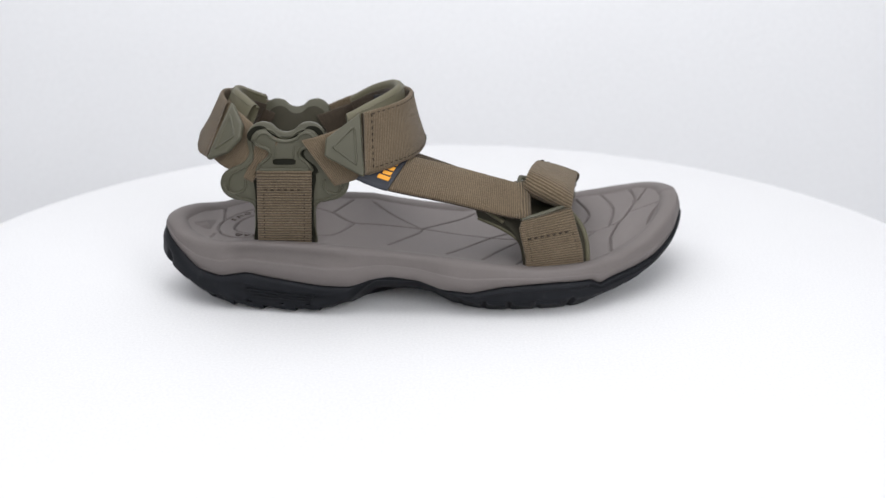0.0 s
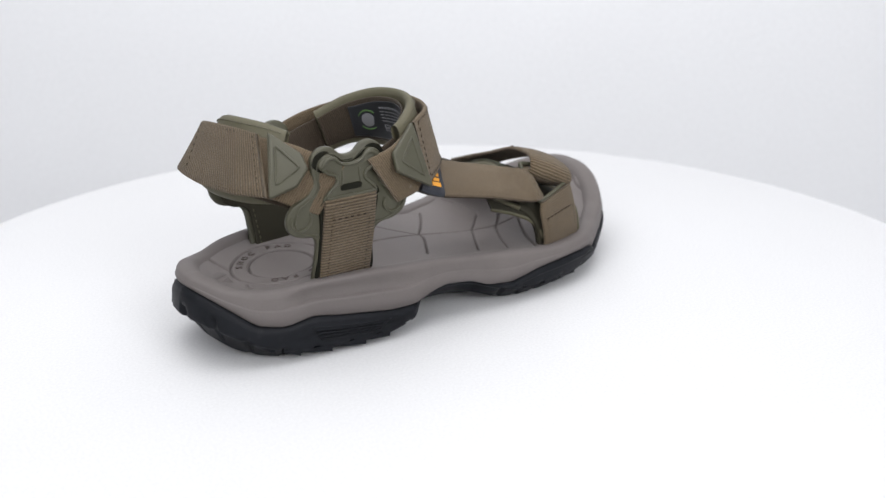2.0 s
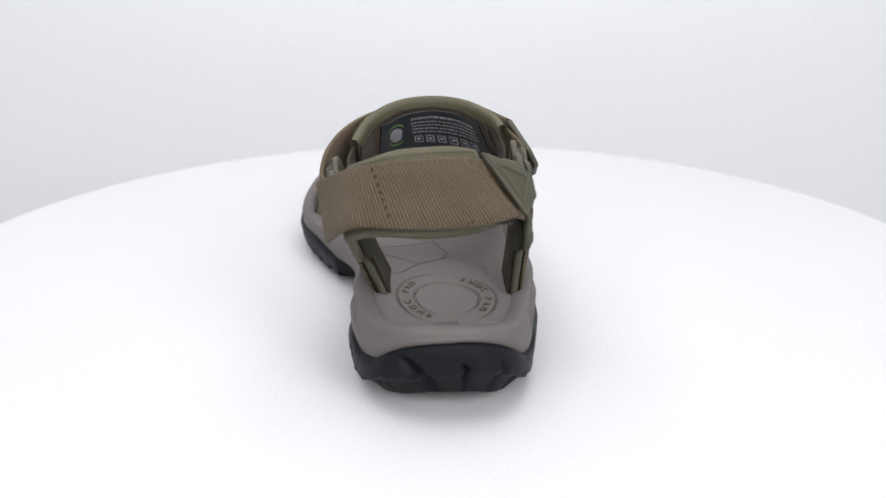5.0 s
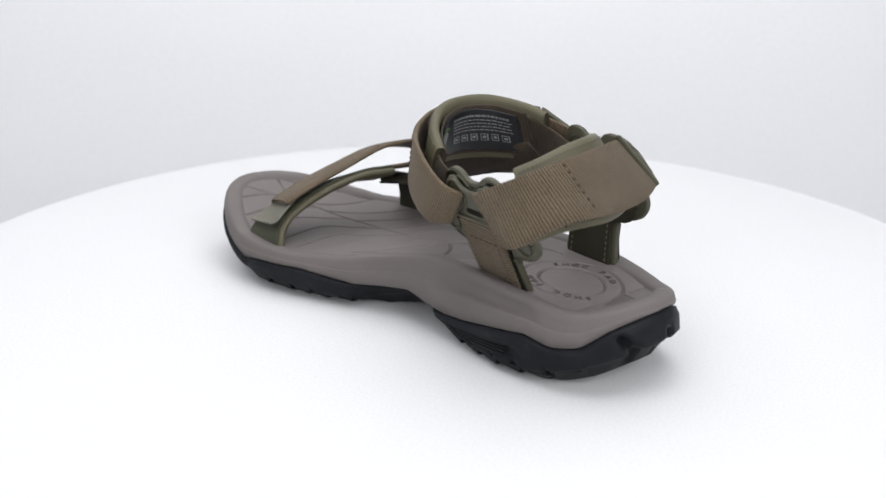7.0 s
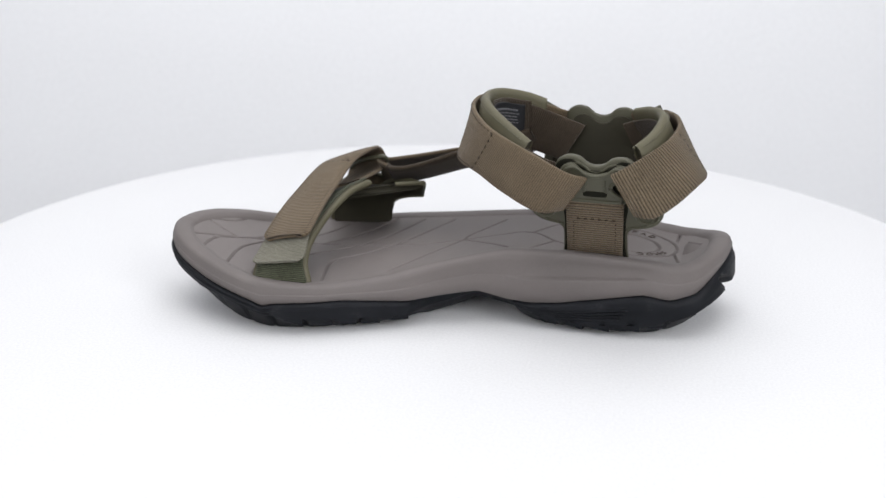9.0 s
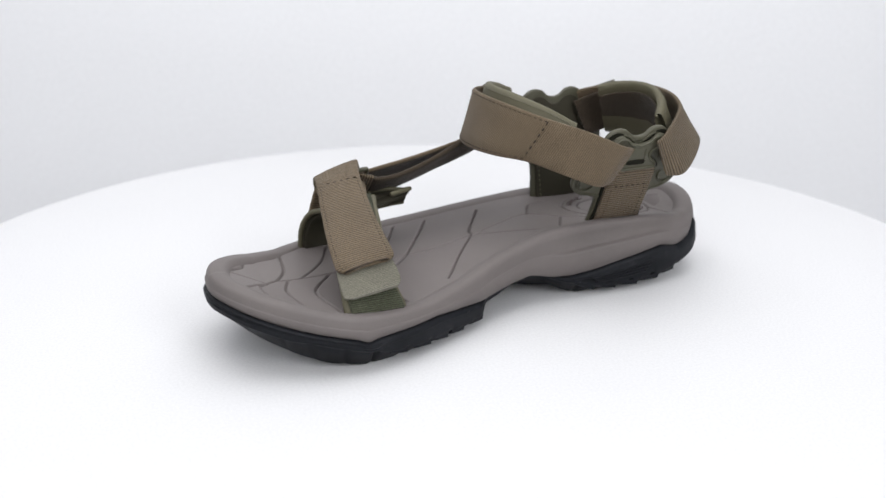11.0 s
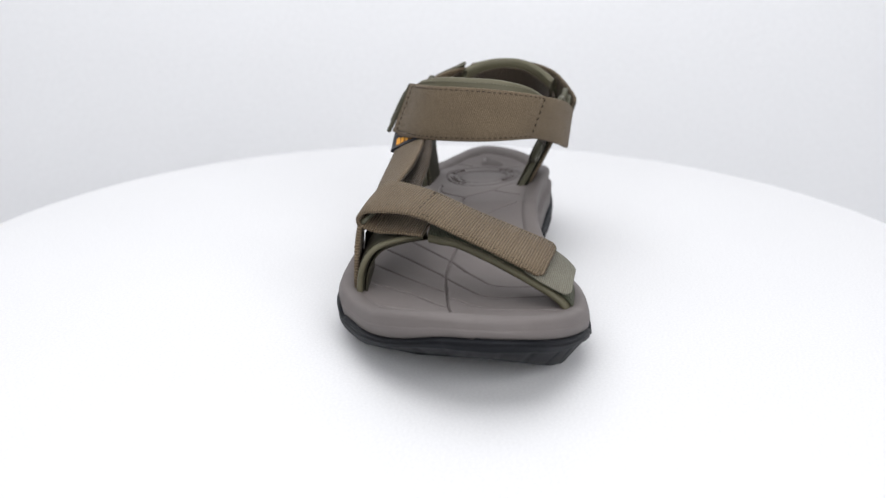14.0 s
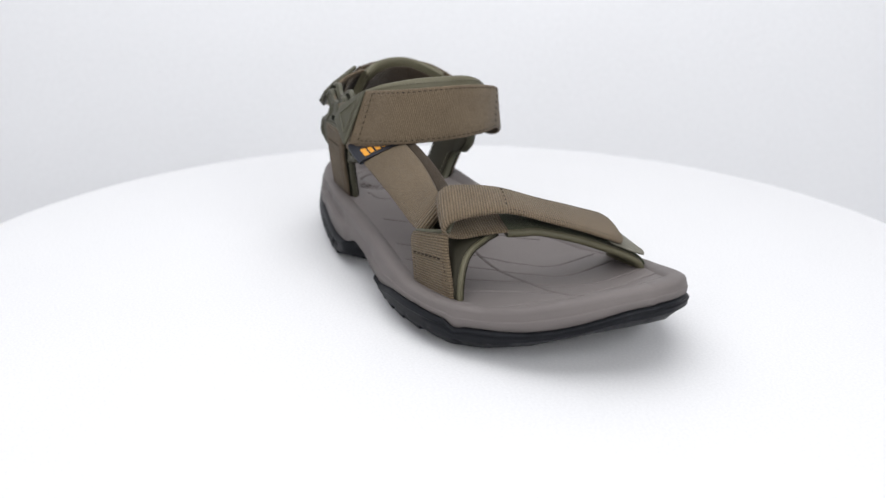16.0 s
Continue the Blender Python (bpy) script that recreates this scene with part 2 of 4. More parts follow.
def slab(name, x0, x1, y0, y1, z0, z1, mat, label, category):
    bm = bmesh.new()
    bmesh.ops.create_cube(bm, size=1, matrix=Matrix.Translation(((x0 + x1) / 2, (y0 + y1) / 2, (z0 + z1) / 2)) @ Matrix.Diagonal((x1 - x0, y1 - y0, z1 - z0, 1)))
    bmesh.ops.bevel(bm, geom=bm.edges[:], offset=0.004, segments=2, affect="EDGES")
    me = bpy.data.meshes.new(name)
    bm.to_mesh(me)
    bm.free()
    me.materials.append(mat)
    return tagged(new(name, me), label, category, kind="structure")


sweep_backdrop()
slab("wall_west", -1.45, -1.405, -1.4, 0.68, -0.77, 1.45, M_WALL, "plain white side wall of the photo booth", "wall")
slab("wall_east", 1.405, 1.45, -1.4, 0.68, -0.77, 1.45, M_WALL, "plain white side wall of the photo booth", "wall")
slab("wall_south", -1.45, 1.45, -1.45, -1.405, -0.77, 1.45, M_WALL, "plain white front wall of the photo booth", "wall")
slab("ceiling", -1.45, 1.45, -1.45, 0.68, 1.455, 1.5, M_WALL, "plain white ceiling of the photo booth", "ceiling")
slab("floor", -1.45, 1.45, -1.45, 0.68, -0.83, -0.775, M_WALL, "plain white floor of the photo booth", "floor")


def lathe(name, profile, mat, n=128):
    verts, faces = [], []
    k = len(profile)
    for i in range(n):
        a = 2 * math.pi * i / n
        verts += [(r * math.cos(a), r * math.sin(a), z) for r, z in profile]
    for i in range(n):
        for j in range(k - 1):
            i2 = (i + 1) % n
            faces.append((i * k + j, i2 * k + j, i2 * k + j + 1, i * k + j + 1))
    faces.append(tuple(i * k + k - 1 for i in range(n)))
    faces.append(tuple(i * k for i in range(n))[::-1])
    return mesh_from(name, verts, faces, mat)


turntable = tagged(new("turntable"), "smooth white round turntable top under the sandal", "turntable")
part("disc", lathe("disc", [(0.300, -0.024), (0.312, -0.0235), (0.316, -0.021), (0.3177, -0.017), (0.3180, -0.006), (0.3177, -0.003), (0.3168, -0.0012), (0.3152, -0.0003), (0.313, 0.0)], M_DISC), turntable)
part("hub", lathe("hub", [(0.06, -0.040), (0.06, -0.0245)], M_BASE, 48), turntable)
stand = new("pedestal", lathe("pedestal", [(0.17, -0.74), (0.175, -0.73), (0.175, -0.06), (0.165, -0.0415)], M_BASE, 64))
tagged(stand, "plain grey drum that carries the turntable", "pedestal")

# ---- the sandal: x towards the toe, y towards the inner side, millimetres ----
sandal = tagged(new("sandal"), "taupe sport sandal with brown webbing straps on a white turntable", "sandal")

OUTLINE = [(-155, -3), (-151, -17), (-140, -29), (-121, -37.5), (-100, -41), (-70, -43), (-40, -43), (0, -43.5), (33, -44.5), (58, -42),
           (78, -35.5), (98, -22), (117, -7.5), (131.5, 11), (139, 29), (141, 44), (138.5, 57), (128.5, 70), (112, 79), (94, 85),
           (75, 87.5), (50, 82.5), (25, 71.5), (0, 59), (-20, 51.5), (-45, 47), (-75, 45.5), (-100, 44.5), (-121, 40.5), (-140, 31), (-150.5, 17)]
NO = 520


def swing(x):
    """How far the heel lies towards the inner side."""
    u = np.clip((-60 - np.asarray(x, float)) / 50, 0, 1)
    return 2.6 * u * u * (3 - 2 * u)


def heel(pts, ahead=0.0):
    return [(p[0] + ahead * float(swing(p[0])), p[1] + float(swing(p[0])), *p[2:]) for p in pts]


def toe(x):
    """Draws the toe's end in by a few millimetres."""
    u = np.clip((np.asarray(x, float) - 85) / 56, 0, 1)
    return x - 2.8 * u * u * (3 - 2 * u)


OUT = curve_pts([(float(toe(x)), y) for x, y in heel(OUTLINE, 0.5)], NO, True)
_d = np.roll(OUT, -1, 0) - np.roll(OUT, 1, 0)
NRM = np.stack([_d[:, 1], -_d[:, 0]], 1)
NRM /= np.linalg.norm(NRM, axis=1)[:, None]
_i0, _i1 = int(np.argmin(OUT[:, 0])), int(np.argmax(OUT[:, 0]))
_lat = np.array([OUT[(_i0 + k) % NO] for k in range((_i1 - _i0) % NO + 1)])
_med = np.array([OUT[(_i0 - k) % NO] for k in range((_i0 - _i1) % NO + 1)])


def y_lat(x):
    return np.interp(x, _lat[:, 0], _lat[:, 1])


def y_med(x):
    return np.interp(x, _med[:, 0], _med[:, 1])


def soft_line(pairs):
    """Height against x, smoothed over a few millimetres."""
    xs = np.arange(-175, 165, 1.0)
    z = np.interp(xs, [float(toe(p[0])) for p in pairs], [p[1] for p in pairs])
    k = np.hanning(9) / np.hanning(9).sum()
    z = np.convolve(np.pad(z, 4, mode="edge"), k, mode="valid")
    return lambda x: np.interp(x, xs, z)


RIM_L = soft_line([(-156, 43.5), (-150, 42), (-143, 39), (-131, 37), (-119, 37), (-100, 38.5), (-70, 38.5), (-40, 36), (-14, 33), (18, 29), (48, 25.5), (79, 25.5), (95, 26.5), (113, 31), (124, 35.5), (131, 38.5), (137, 41.5), (142, 44)])
RIM_M = soft_line([(-156, 43.5), (-148, 41), (-138, 38.5), (-130, 38), (-117, 40.5), (-100, 42), (-72, 42.5), (-43, 41), (-14, 34), (11, 28), (37, 25.5), (63, 27), (82, 29), (97, 32.5), (112, 36.5), (126, 40.5), (136, 43), (142, 44)])
JUN_L = soft_line([(-155, 38), (-152, 36.5), (-143, 30), (-131, 20.5), (-119, 18.5), (-105, 21.7), (-92, 19.5), (-78, 18), (-64, 16), (-50, 15.5), (-38, 20), (-29, 21.6), (-14, 19.5), (-2, 14.5), (13, 12.5), (31, 16.5), (45, 17.5), (58, 18), (79, 17.3), (83, 13.5), (87, 15.5), (95, 16.5), (105, 17.8), (115, 20), (124, 23), (131, 26.5), (137, 31), (140, 34.3), (143, 35.3)])
JUN_M = soft_line([(-155, 38), (-147, 31.5), (-138, 22.5), (-126, 20.3), (-113, 23.7), (-99, 21.5), (-86, 18.7), (-72, 15.5), (-56, 13.8), (-45, 15), (-30, 19), (-16, 17), (4, 14), (34, 17.3), (60, 16.6), (69, 16), (72, 14.4), (78, 17.4), (84, 18.9), (97, 22), (110, 25.4), (122, 29.2), (133, 32.9), (139, 34.8), (143, 35.3)])
BOT = soft_line([(-156, 21), (-148, 13), (-138, 6), (-128, 2.2), (-119, 0.4), (-62, 0.3), (-52, 4), (-46, 9), (-38, 15.5), (-16, 13), (-4, 7), (8, 2.8), (22, 0.4), (72, 0.4), (90, 3.6), (105, 9.0), (120, 16), (132, 22), (142, 27)])


def side(x, y):
    """0 on the outer (lateral) edge, 1 on the inner (medial) edge, eased."""
    u = np.clip((y - y_lat(x)) / np.maximum(y_med(x) - y_lat(x), 1.0), 0, 1)
    return u * u * (3 - 2 * u)


def blend(fl, fm, x, y):
    s = side(x, y)
    return fl(x) * (1 - s) + fm(x) * s


def ease(x, a, b):
    u = np.clip((x - a) / (b - a), 0, 1)
    return u * u * (3 - 2 * u)


def ringed(name, rings, mat, cap_first=False, cap_last=False):
    """Skin over closed rings of equal length, each an (n, 3) array in millimetres."""
    n = len(rings[0])
    verts = np.vstack(rings) * MM
    faces = []
    for i in range(len(rings) - 1):
        for j in range(n):
            faces.append((i * n + j, i * n + (j + 1) % n, (i + 1) * n + (j + 1) % n, (i + 1) * n + j))
    if cap_first:
        faces.append(tuple(range(n))[::-1])
    if cap_last:
        faces.append(tuple(range((len(rings) - 1) * n, len(rings) * n)))
    me = mesh_from(name, verts, faces, mat)
    bm = bmesh.new()
    bm.from_mesh(me)
    bmesh.ops.triangulate(bm, faces=[f for f in bm.faces if len(f.verts) > 4])
    bmesh.ops.recalc_face_normals(bm, faces=bm.faces)
    bm.to_mesh(me)
    bm.free()
    me.polygons.foreach_set("use_smooth", [True] * len(me.polygons))
    return me


def ring(inset, zf):
    p = OUT - NRM * (inset if np.isscalar(inset) else np.asarray(inset)[:, None])
    return np.column_stack([p, zf])


X, Y = OUT[:, 0], OUT[:, 1]
ZR, ZJ, ZB = blend(RIM_L, RIM_M, X, Y), blend(JUN_L, JUN_M, X, Y), BOT(X)
HH = ZR - ZJ
ARCH = ease(X, -52, -40) * (1 - ease(X, -8, 6))
WAIST = ARCH * 1.6
LEDGE = 2.9 * ease(X, -122, -108) * (1 - ease(X, -62, -40))
mid_rings = [ring(22, ZJ + 1.0), ring(6, ZJ + .2), ring(1.9, ZJ), ring(.3, ZJ + 1.0), ring(0 + WAIST, ZJ + .3 * HH), ring(-.1 + WAIST * .9, ZJ + .46 * HH), ring(.1 + WAIST * .9, ZJ + .49 * HH), ring(.3 + WAIST * .8 + LEDGE * .8, ZJ + .505 * HH), ring(.35 + WAIST * .75 + LEDGE, ZJ + .53 * HH), ring(.9 + WAIST * .4 + LEDGE * .8, ZJ + .8 * HH),
             ring(1.6, ZJ + .93 * HH), ring(2.8, ZR - .15), ring(4.6, ZR + .15), ring(6.6, ZR), ring(8.4, ZR - .4), ring(10, ZR - 1.1), ring(12, ZR - 4), ring(15, ZR - 13)]
midsole = part("midsole", ringed("midsole", mid_rings, M_MID, cap_first=True), sandal, "taupe moulded foam midsole with rolled rim")

# footbed with engraved grooves
GROOVES = [
    [(-76, 22), (-64, 15), (-50, 1), (-30, 4), (-13, 7), (10, 9), (26, 9), (46, 11), (66, 16), (88, 22), (102, 29), (108, 37), (117, 50), (126, 64)],
    [(108, 37), (127, 34), (134, 33)],
    [(-30, -25), (-15, -1), (-13, 7)],
    [(1, -29), (16, -6), (26, 9)],
    [(20, -31), (29, -14), (41, 5), (46, 11)],
    [(37, -35), (47, -15), (56, 0), (66, 16)],
    [(62, -24), (72, 0), (88, 22)],
    [(91, -15), (94, 9), (102, 29)],
    [(113, -5), (117, 18), (127, 34)],
    [(-13, 7), (4, 29), (18, 50)],
    [(26, 9), (42, 26), (52, 40), (47, 68)],
    [(46, 11), (58, 24), (68, 40), (60, 74)],
    [(72, 18), (86, 44), (82, 74)],
    [(97, 74), (101, 48), (96, 27)],
    [(113, 70), (114, 50), (108, 37)],
    [(128, 56), (131, 44), (127, 34)],
    [(-129, 30), (-125, 8)],
    [(-126, -13), (-127, -25)],
    [(-84, 36), (-76, 22)],
    [(-130, 29), (-118, 33), (-106, 34)],
    [(-73, -19), (-60, -16), (-50, 1)],
    [(-54, 33), (-60, 22), (-64, 15)],
    [(-42, 33), (-30, 20), (-13, 7)],
]


def bed_z(x, y):
    u = np.clip((y - y_lat(x)) / np.maximum(y_med(x) - y_lat(x), 1.0), 0, 1)
    xe = x + 9 * ease(x, 98, 132) - 7 * ease(x, -122, -146)
    return blend(RIM_L, RIM_M, xe, y) - 0.75 - (6.8 + 7.5 * ease(x, -40, -90) - 9.5 * ease(x, -116, -142)) * u * (1 - u)


PAD_C = (-100.5, 2.2)


def footbed():
    step = 0.5
    xs, ys = np.arange(-157, 145, step), np.arange(-49, 93, step)
    gx, gy = np.meshgrid(xs, ys, indexing="ij")
    # distance to the outline, by the nearest outline point and its normal
    px, py = gx.ravel(), gy.ravel()
    inset = np.empty(len(px))
    for s in range(0, len(px), 20000):
        dx, dy = px[s:s + 20000, None] - OUT[None, :, 0], py[s:s + 20000, None] - OUT[None, :, 1]
        k = np.argmin(dx * dx + dy * dy, axis=1)
        r = np.arange(len(k))
        inset[s:s + 20000] = -(dx[r, k] * NRM[k, 0] + dy[r, k] * NRM[k, 1])
    z = bed_z(px, py)
    near = np.full(len(px), 99.0)
    for line in GROOVES:
        c = curve_pts(heel(line), 12 * len(line))
        for (ax, ay), (bx, by) in zip(c, c[1:]):
            sel = np.where((px > min(ax, bx) - 2) & (px < max(ax, bx) + 2) & (py > min(ay, by) - 2) & (py < max(ay, by) + 2))[0]
            if len(sel):
                vx, vy = bx - ax, by - ay
                t = np.clip(((px[sel] - ax) * vx + (py[sel] - ay) * vy) / (vx * vx + vy * vy + 1e-9), 0, 1)
                near[sel] = np.minimum(near[sel], np.hypot(px[sel] - ax - t * vx, py[sel] - ay - t * vy))
    rad = np.hypot((px - PAD_C[0]) / 1.12, py - PAD_C[1])
    near = np.minimum(near, np.abs(rad - 23.0))
    near = np.minimum(near, np.abs(rad - 15.0))
    z = z - 2.1 * np.clip(1 - near / 0.68, 0, 1) ** 0.6 - 0.35 * (rad < 15.2)
    keep = (inset > 7.6).reshape(gx.shape)
    index = -np.ones(gx.shape, dtype=int)
    index[keep] = np.arange(keep.sum())
    verts = np.column_stack([px, py, z])[keep.ravel()] * MM
    q = keep[:-1, :-1] & keep[1:, :-1] & keep[1:, 1:] & keep[:-1, 1:]
    faces = np.stack([index[:-1, :-1][q], index[1:, :-1][q], index[1:, 1:][q], index[:-1, 1:][q]], 1)
    me = bpy.data.meshes.new("footbed")
    me.vertices.add(len(verts))
    me.vertices.foreach_set("co", verts.ravel())
    me.loops.add(faces.size)
    me.loops.foreach_set("vertex_index", faces.ravel())
    me.polygons.add(len(faces))
    me.polygons.foreach_set("loop_start", np.arange(0, faces.size, 4))
    me.polygons.foreach_set("use_smooth", np.ones(len(faces), dtype=bool))
    me.materials.append(M_BED)
    me.update(calc_edges=True)
    return me


bed = part("footbed", footbed(), sandal, "taupe footbed engraved with thin branching grooves")


def letter_mesh(char, size, thick, mat):
    cu = bpy.data.curves.new("letter", "FONT")
    cu.body, cu.size, cu.extrude, cu.align_x, cu.align_y = char, size, thick, "CENTER", "CENTER"
    ob = bpy.data.objects.new("letter", cu)
    scene.collection.objects.link(ob)
    me = bpy.data.meshes.new_from_object(ob.evaluated_get(bpy.context.evaluated_depsgraph_get()))
    bpy.data.objects.remove(ob)
    me.materials.clear()
    me.materials.append(mat)
    return me


M_ENGRAVE = speckled("taupe_engraving", (0.095, 0.079, 0.073), (0.11, 0.092, 0.085), 0.8, 0.2, 1500.0)
SHAPES = {c: letter_mesh(c, 0.0047, 0.0002, M_ENGRAVE) for c in "SHOCPAD"}


def pad_words(start, sweep):
    """The words SHOC PAD round the heel pad, letter by letter."""
    text = "SHOC PAD"
    for i, c in enumerate(text):
        if c == " ":
            continue
        a = math.radians(start + sweep * i / (len(text) - 1))
        x, y = PAD_C[0] + 19.0 * 1.12 * math.cos(a), PAD_C[1] + 19.0 * math.sin(a)
        ob = part("letter", SHAPES[c], bed)
        ob.matrix_local = Matrix.Translation((x * MM, y * MM, (float(bed_z(x, y)) + 0.3) * MM)) @ Euler((0, 0, a - math.pi / 2)).to_matrix().to_4x4() @ Matrix.Diagonal((1.12, 1, 1, 1))


pad_words(154, -98)
pad_words(-26, -98)

# ---- outsole ----
RUN = np.concatenate([[0], np.cumsum(np.linalg.norm(np.diff(OUT, axis=0), axis=1))])
TREAD = np.zeros(NO)          # notches between the tread blocks
rnd = random.Random(11)
at_s = 3.0
while at_s < RUN[-1]:
    TREAD = np.maximum(TREAD, np.clip(1.25 - np.abs(RUN - at_s) / rnd.uniform(1.3, 2.1), 0, 1))
    at_s += rnd.uniform(12.0, 20.0)
TREAD *= 1 - ease(X, -50, -40) * (1 - ease(X, -2, 10))
TREAD *= (1 - 0.75 * ease(X, 68, 92)) * ease(X, -146, -134)
def slit(level):
    """Wedge-shaped slits in the heel bumper, leaning with the height: 0 at its top, 1 at its foot."""
    wide = 1.6 + 1.8 * level
    big = np.clip(1.3 - np.abs(Y - (24.0 - 12.0 * level)) / wide, 0, 1)
    small = np.clip(1.3 - np.abs(Y - (-2.0 - 3.0 * level)) / 1.7, 0, 1) * (level > 0.6)
    end = np.clip(1.3 - np.abs(Y + 19.0) / 1.3, 0, 1) * (level > 0.45)
    return np.maximum(big, np.maximum(small, end * 0.4)) * (X < -136)


EDGE_L = soft_line([(-155, 23), (-151, 21.5), (-142, 16.5), (-131, 10.5), (-118, 5.5), (-105, 3.5), (-78, 3.5), (-64, 4.5), (-51, 7.5), (-44, 11), (-37, 16.5), (-16, 16), (-2, 12.5), (10, 10), (17, 8), (31, 7), (58, 7.3), (83, 8), (94, 8.7), (104, 10.5), (114, 14.5), (123, 18), (130, 21.5), (136, 25.5), (140, 28.3), (143, 29)])
EDGE_M = soft_line([(-155, 23), (-152, 20.5), (-147, 17.5), (-137, 12.5), (-125, 8), (-113, 6), (-86, 4.5), (-72, 5), (-58, 9), (-50, 11.5), (-31, 17), (-18, 11), (-5, 6.8), (8, 5.4), (20, 5), (32, 5.5), (57, 6.8), (70, 9.8), (84, 13.4), (97, 17), (110, 19), (122, 23), (132, 26.5), (139, 28.3), (143, 29)])
ZE = blend(EDGE_L, EDGE_M, X, Y)
TH = ZJ - ZE


def under(inset):
    q = OUT - NRM * inset
    return np.minimum(np.maximum(ZE - .42 * inset, 0.0), BOT(q[:, 0]) + 0.2)


LINE = 1.8 * ease(X, 62, 76)      # thin moulded line round the toe
FLARE = 1.8 * ease(X, -112, -140)  # the heel bumper widens towards its foot
SCOOP = 1.9 * ease(X, -118, -104) * (1 - ease(X, -68, -56))  # hollow panel in the heel's side
out_rings = [ring(6 + ARCH * 6, ZJ + 1.5), ring(1.5 + ARCH * 6, ZJ + .2), ring(-.5 + ARCH * 7, ZJ - .1), ring(-1.0 + ARCH * 8, ZJ - .12 * TH), ring(-1.2 - FLARE * .4 + ARCH * 8 + slit(.22) * 2.2, ZJ - .22 * TH), ring(-1.1 - FLARE * .5 + ARCH * 8 + LINE + slit(.27) * 3.6, ZJ - .27 * TH), ring(-1.1 - FLARE * .7 + ARCH * 8 + slit(.35) * 5, ZJ - .35 * TH),
             ring(-.7 - FLARE + SCOOP + ARCH * 8 + slit(.5) * 6.5, ZJ - .5 * TH), ring(-.6 - FLARE * 1.2 + SCOOP * .8 + ARCH * 8 + slit(.68) * 7, ZJ - .66 * TH), ring(-.5 - FLARE * 1.4 + ARCH * 8 + slit(.78) * 7 + TREAD * .5, ZJ - .8 * TH), ring(.4 - FLARE + ARCH * 8 + slit(.95) * 6 + TREAD * 2.2, ZE + .6 + TREAD * .8),
             ring(2.2 + ARCH * 8 + TREAD * 2.4 + slit(1.0) * 4, ZE - .9 + TREAD * 1.5), ring(9 + ARCH * 4, under(9) + TREAD * .8), ring(18, under(18)), ring(28, under(28))]
outsole = part("outsole", ringed("outsole", out_rings, M_OUT, cap_last=True), sandal, "black rubber outsole with notched tread blocks")

# fine ribs moulded into the outsole's sides
for sgn, fy, js in ((-1, y_lat, JUN_L), (1, y_med, JUN_M)):
    for lv in (0.26, 0.36, 0.46, 0.56, 0.66):
        pts = []
        for x in np.linspace(-110 + 12 * lv, -62 - 14 * lv, 12):
            low = (EDGE_L if sgn < 0 else EDGE_M)(x)
            pts.append((x, fy(x) + sgn * (0.95 - 0.6 * lv), low + (js(x) - low) * (1 - lv)))
        part("rib", tube("rib", pts, 0.55, M_OUT, 6, 30), outsole)
    pts = [(x, fy(x) + sgn * 0.6, js(x) - 1.2 - 1.6 * (1 - abs(x - 50) / 50)) for x in np.linspace(14, 76, 14)]
    part("rib", tube("rib", pts, 0.8, M_OUT, 6, 30), outsole)

# saw-toothed lugs along the outsole's lower edge
lug_rnd = random.Random(5)
lug_at = 2.0
while lug_at < RUN[-1] - 8:
    size_l = lug_rnd.uniform(9.0, 13.0)
    i0, i1 = np.searchsorted(RUN, lug_at), np.searchsorted(RUN, lug_at + size_l)
    i1 = min(i1, NO - 1)
    xm = float(X[(i0 + i1) // 2])
    if -138 < xm < -62 or 4 < xm < 68:
        lv = []
        for i, drop in ((i0, 0.2), (i1, 1.6 if xm < -62 else 1.1)):
            zt, zb = float(ZE[i]) + 1.9, max(float(ZE[i]) - drop, 0.1)
            for inset, z in ((-0.1, zt), (0.4, zb), (8.0, max(zb - 2.0, 0.1)), (8.0, zt)):
                p = OUT[i] - NRM[i] * inset
                lv.append((p[0] * MM, p[1] * MM, z * MM))
        lf = [(0, 1, 2, 3), (7, 6, 5, 4), (0, 4, 5, 1), (1, 5, 6, 2), (2, 6, 7, 3), (3, 7, 4, 0)]
        part("lug", mesh_from("lug", lv, lf, M_OUT, False), outsole)
    lug_at += size_l + lug_rnd.uniform(2.5, 4.5)


# ---- ankle brackets: foam plate, moulded buckle, upright webbing tab ----
SHELL = [(-15.5, 34), (-16, 46), (-16, 57), (-19, 61), (-26, 62.5), (-31, 66), (-33, 72), (-31, 78), (-26, 81), (-21, 84), (-18.5, 89), (-19.5, 95), (-19, 101), (-14, 105), (-8, 104.5),
         (-4, 101), (0, 100), (4, 101), (8, 104.5), (14, 105), (19, 101), (19.5, 95), (18.5, 89), (21, 84), (26, 81), (31, 78), (33, 72), (31, 66), (26, 62.5), (19, 61), (16, 57), (16, 46), (15.5, 34), (0, 33.5)]
BUCKLE = [(-17, 97), (-14.5, 101), (-10, 101.5), (-6, 98), (0, 96.5), (6, 98), (10, 101.5), (14.5, 101), (17, 97), (14, 93.8), (9.6, 91.8), (8.2, 89), (9.6, 86), (13, 83), (14.6, 80.6), (13.4, 79),
          (0, 78.8), (-13.4, 79), (-14.6, 80.6), (-13, 83), (-9.6, 86), (-8.2, 89), (-9.6, 91.8), (-14, 93.8)]


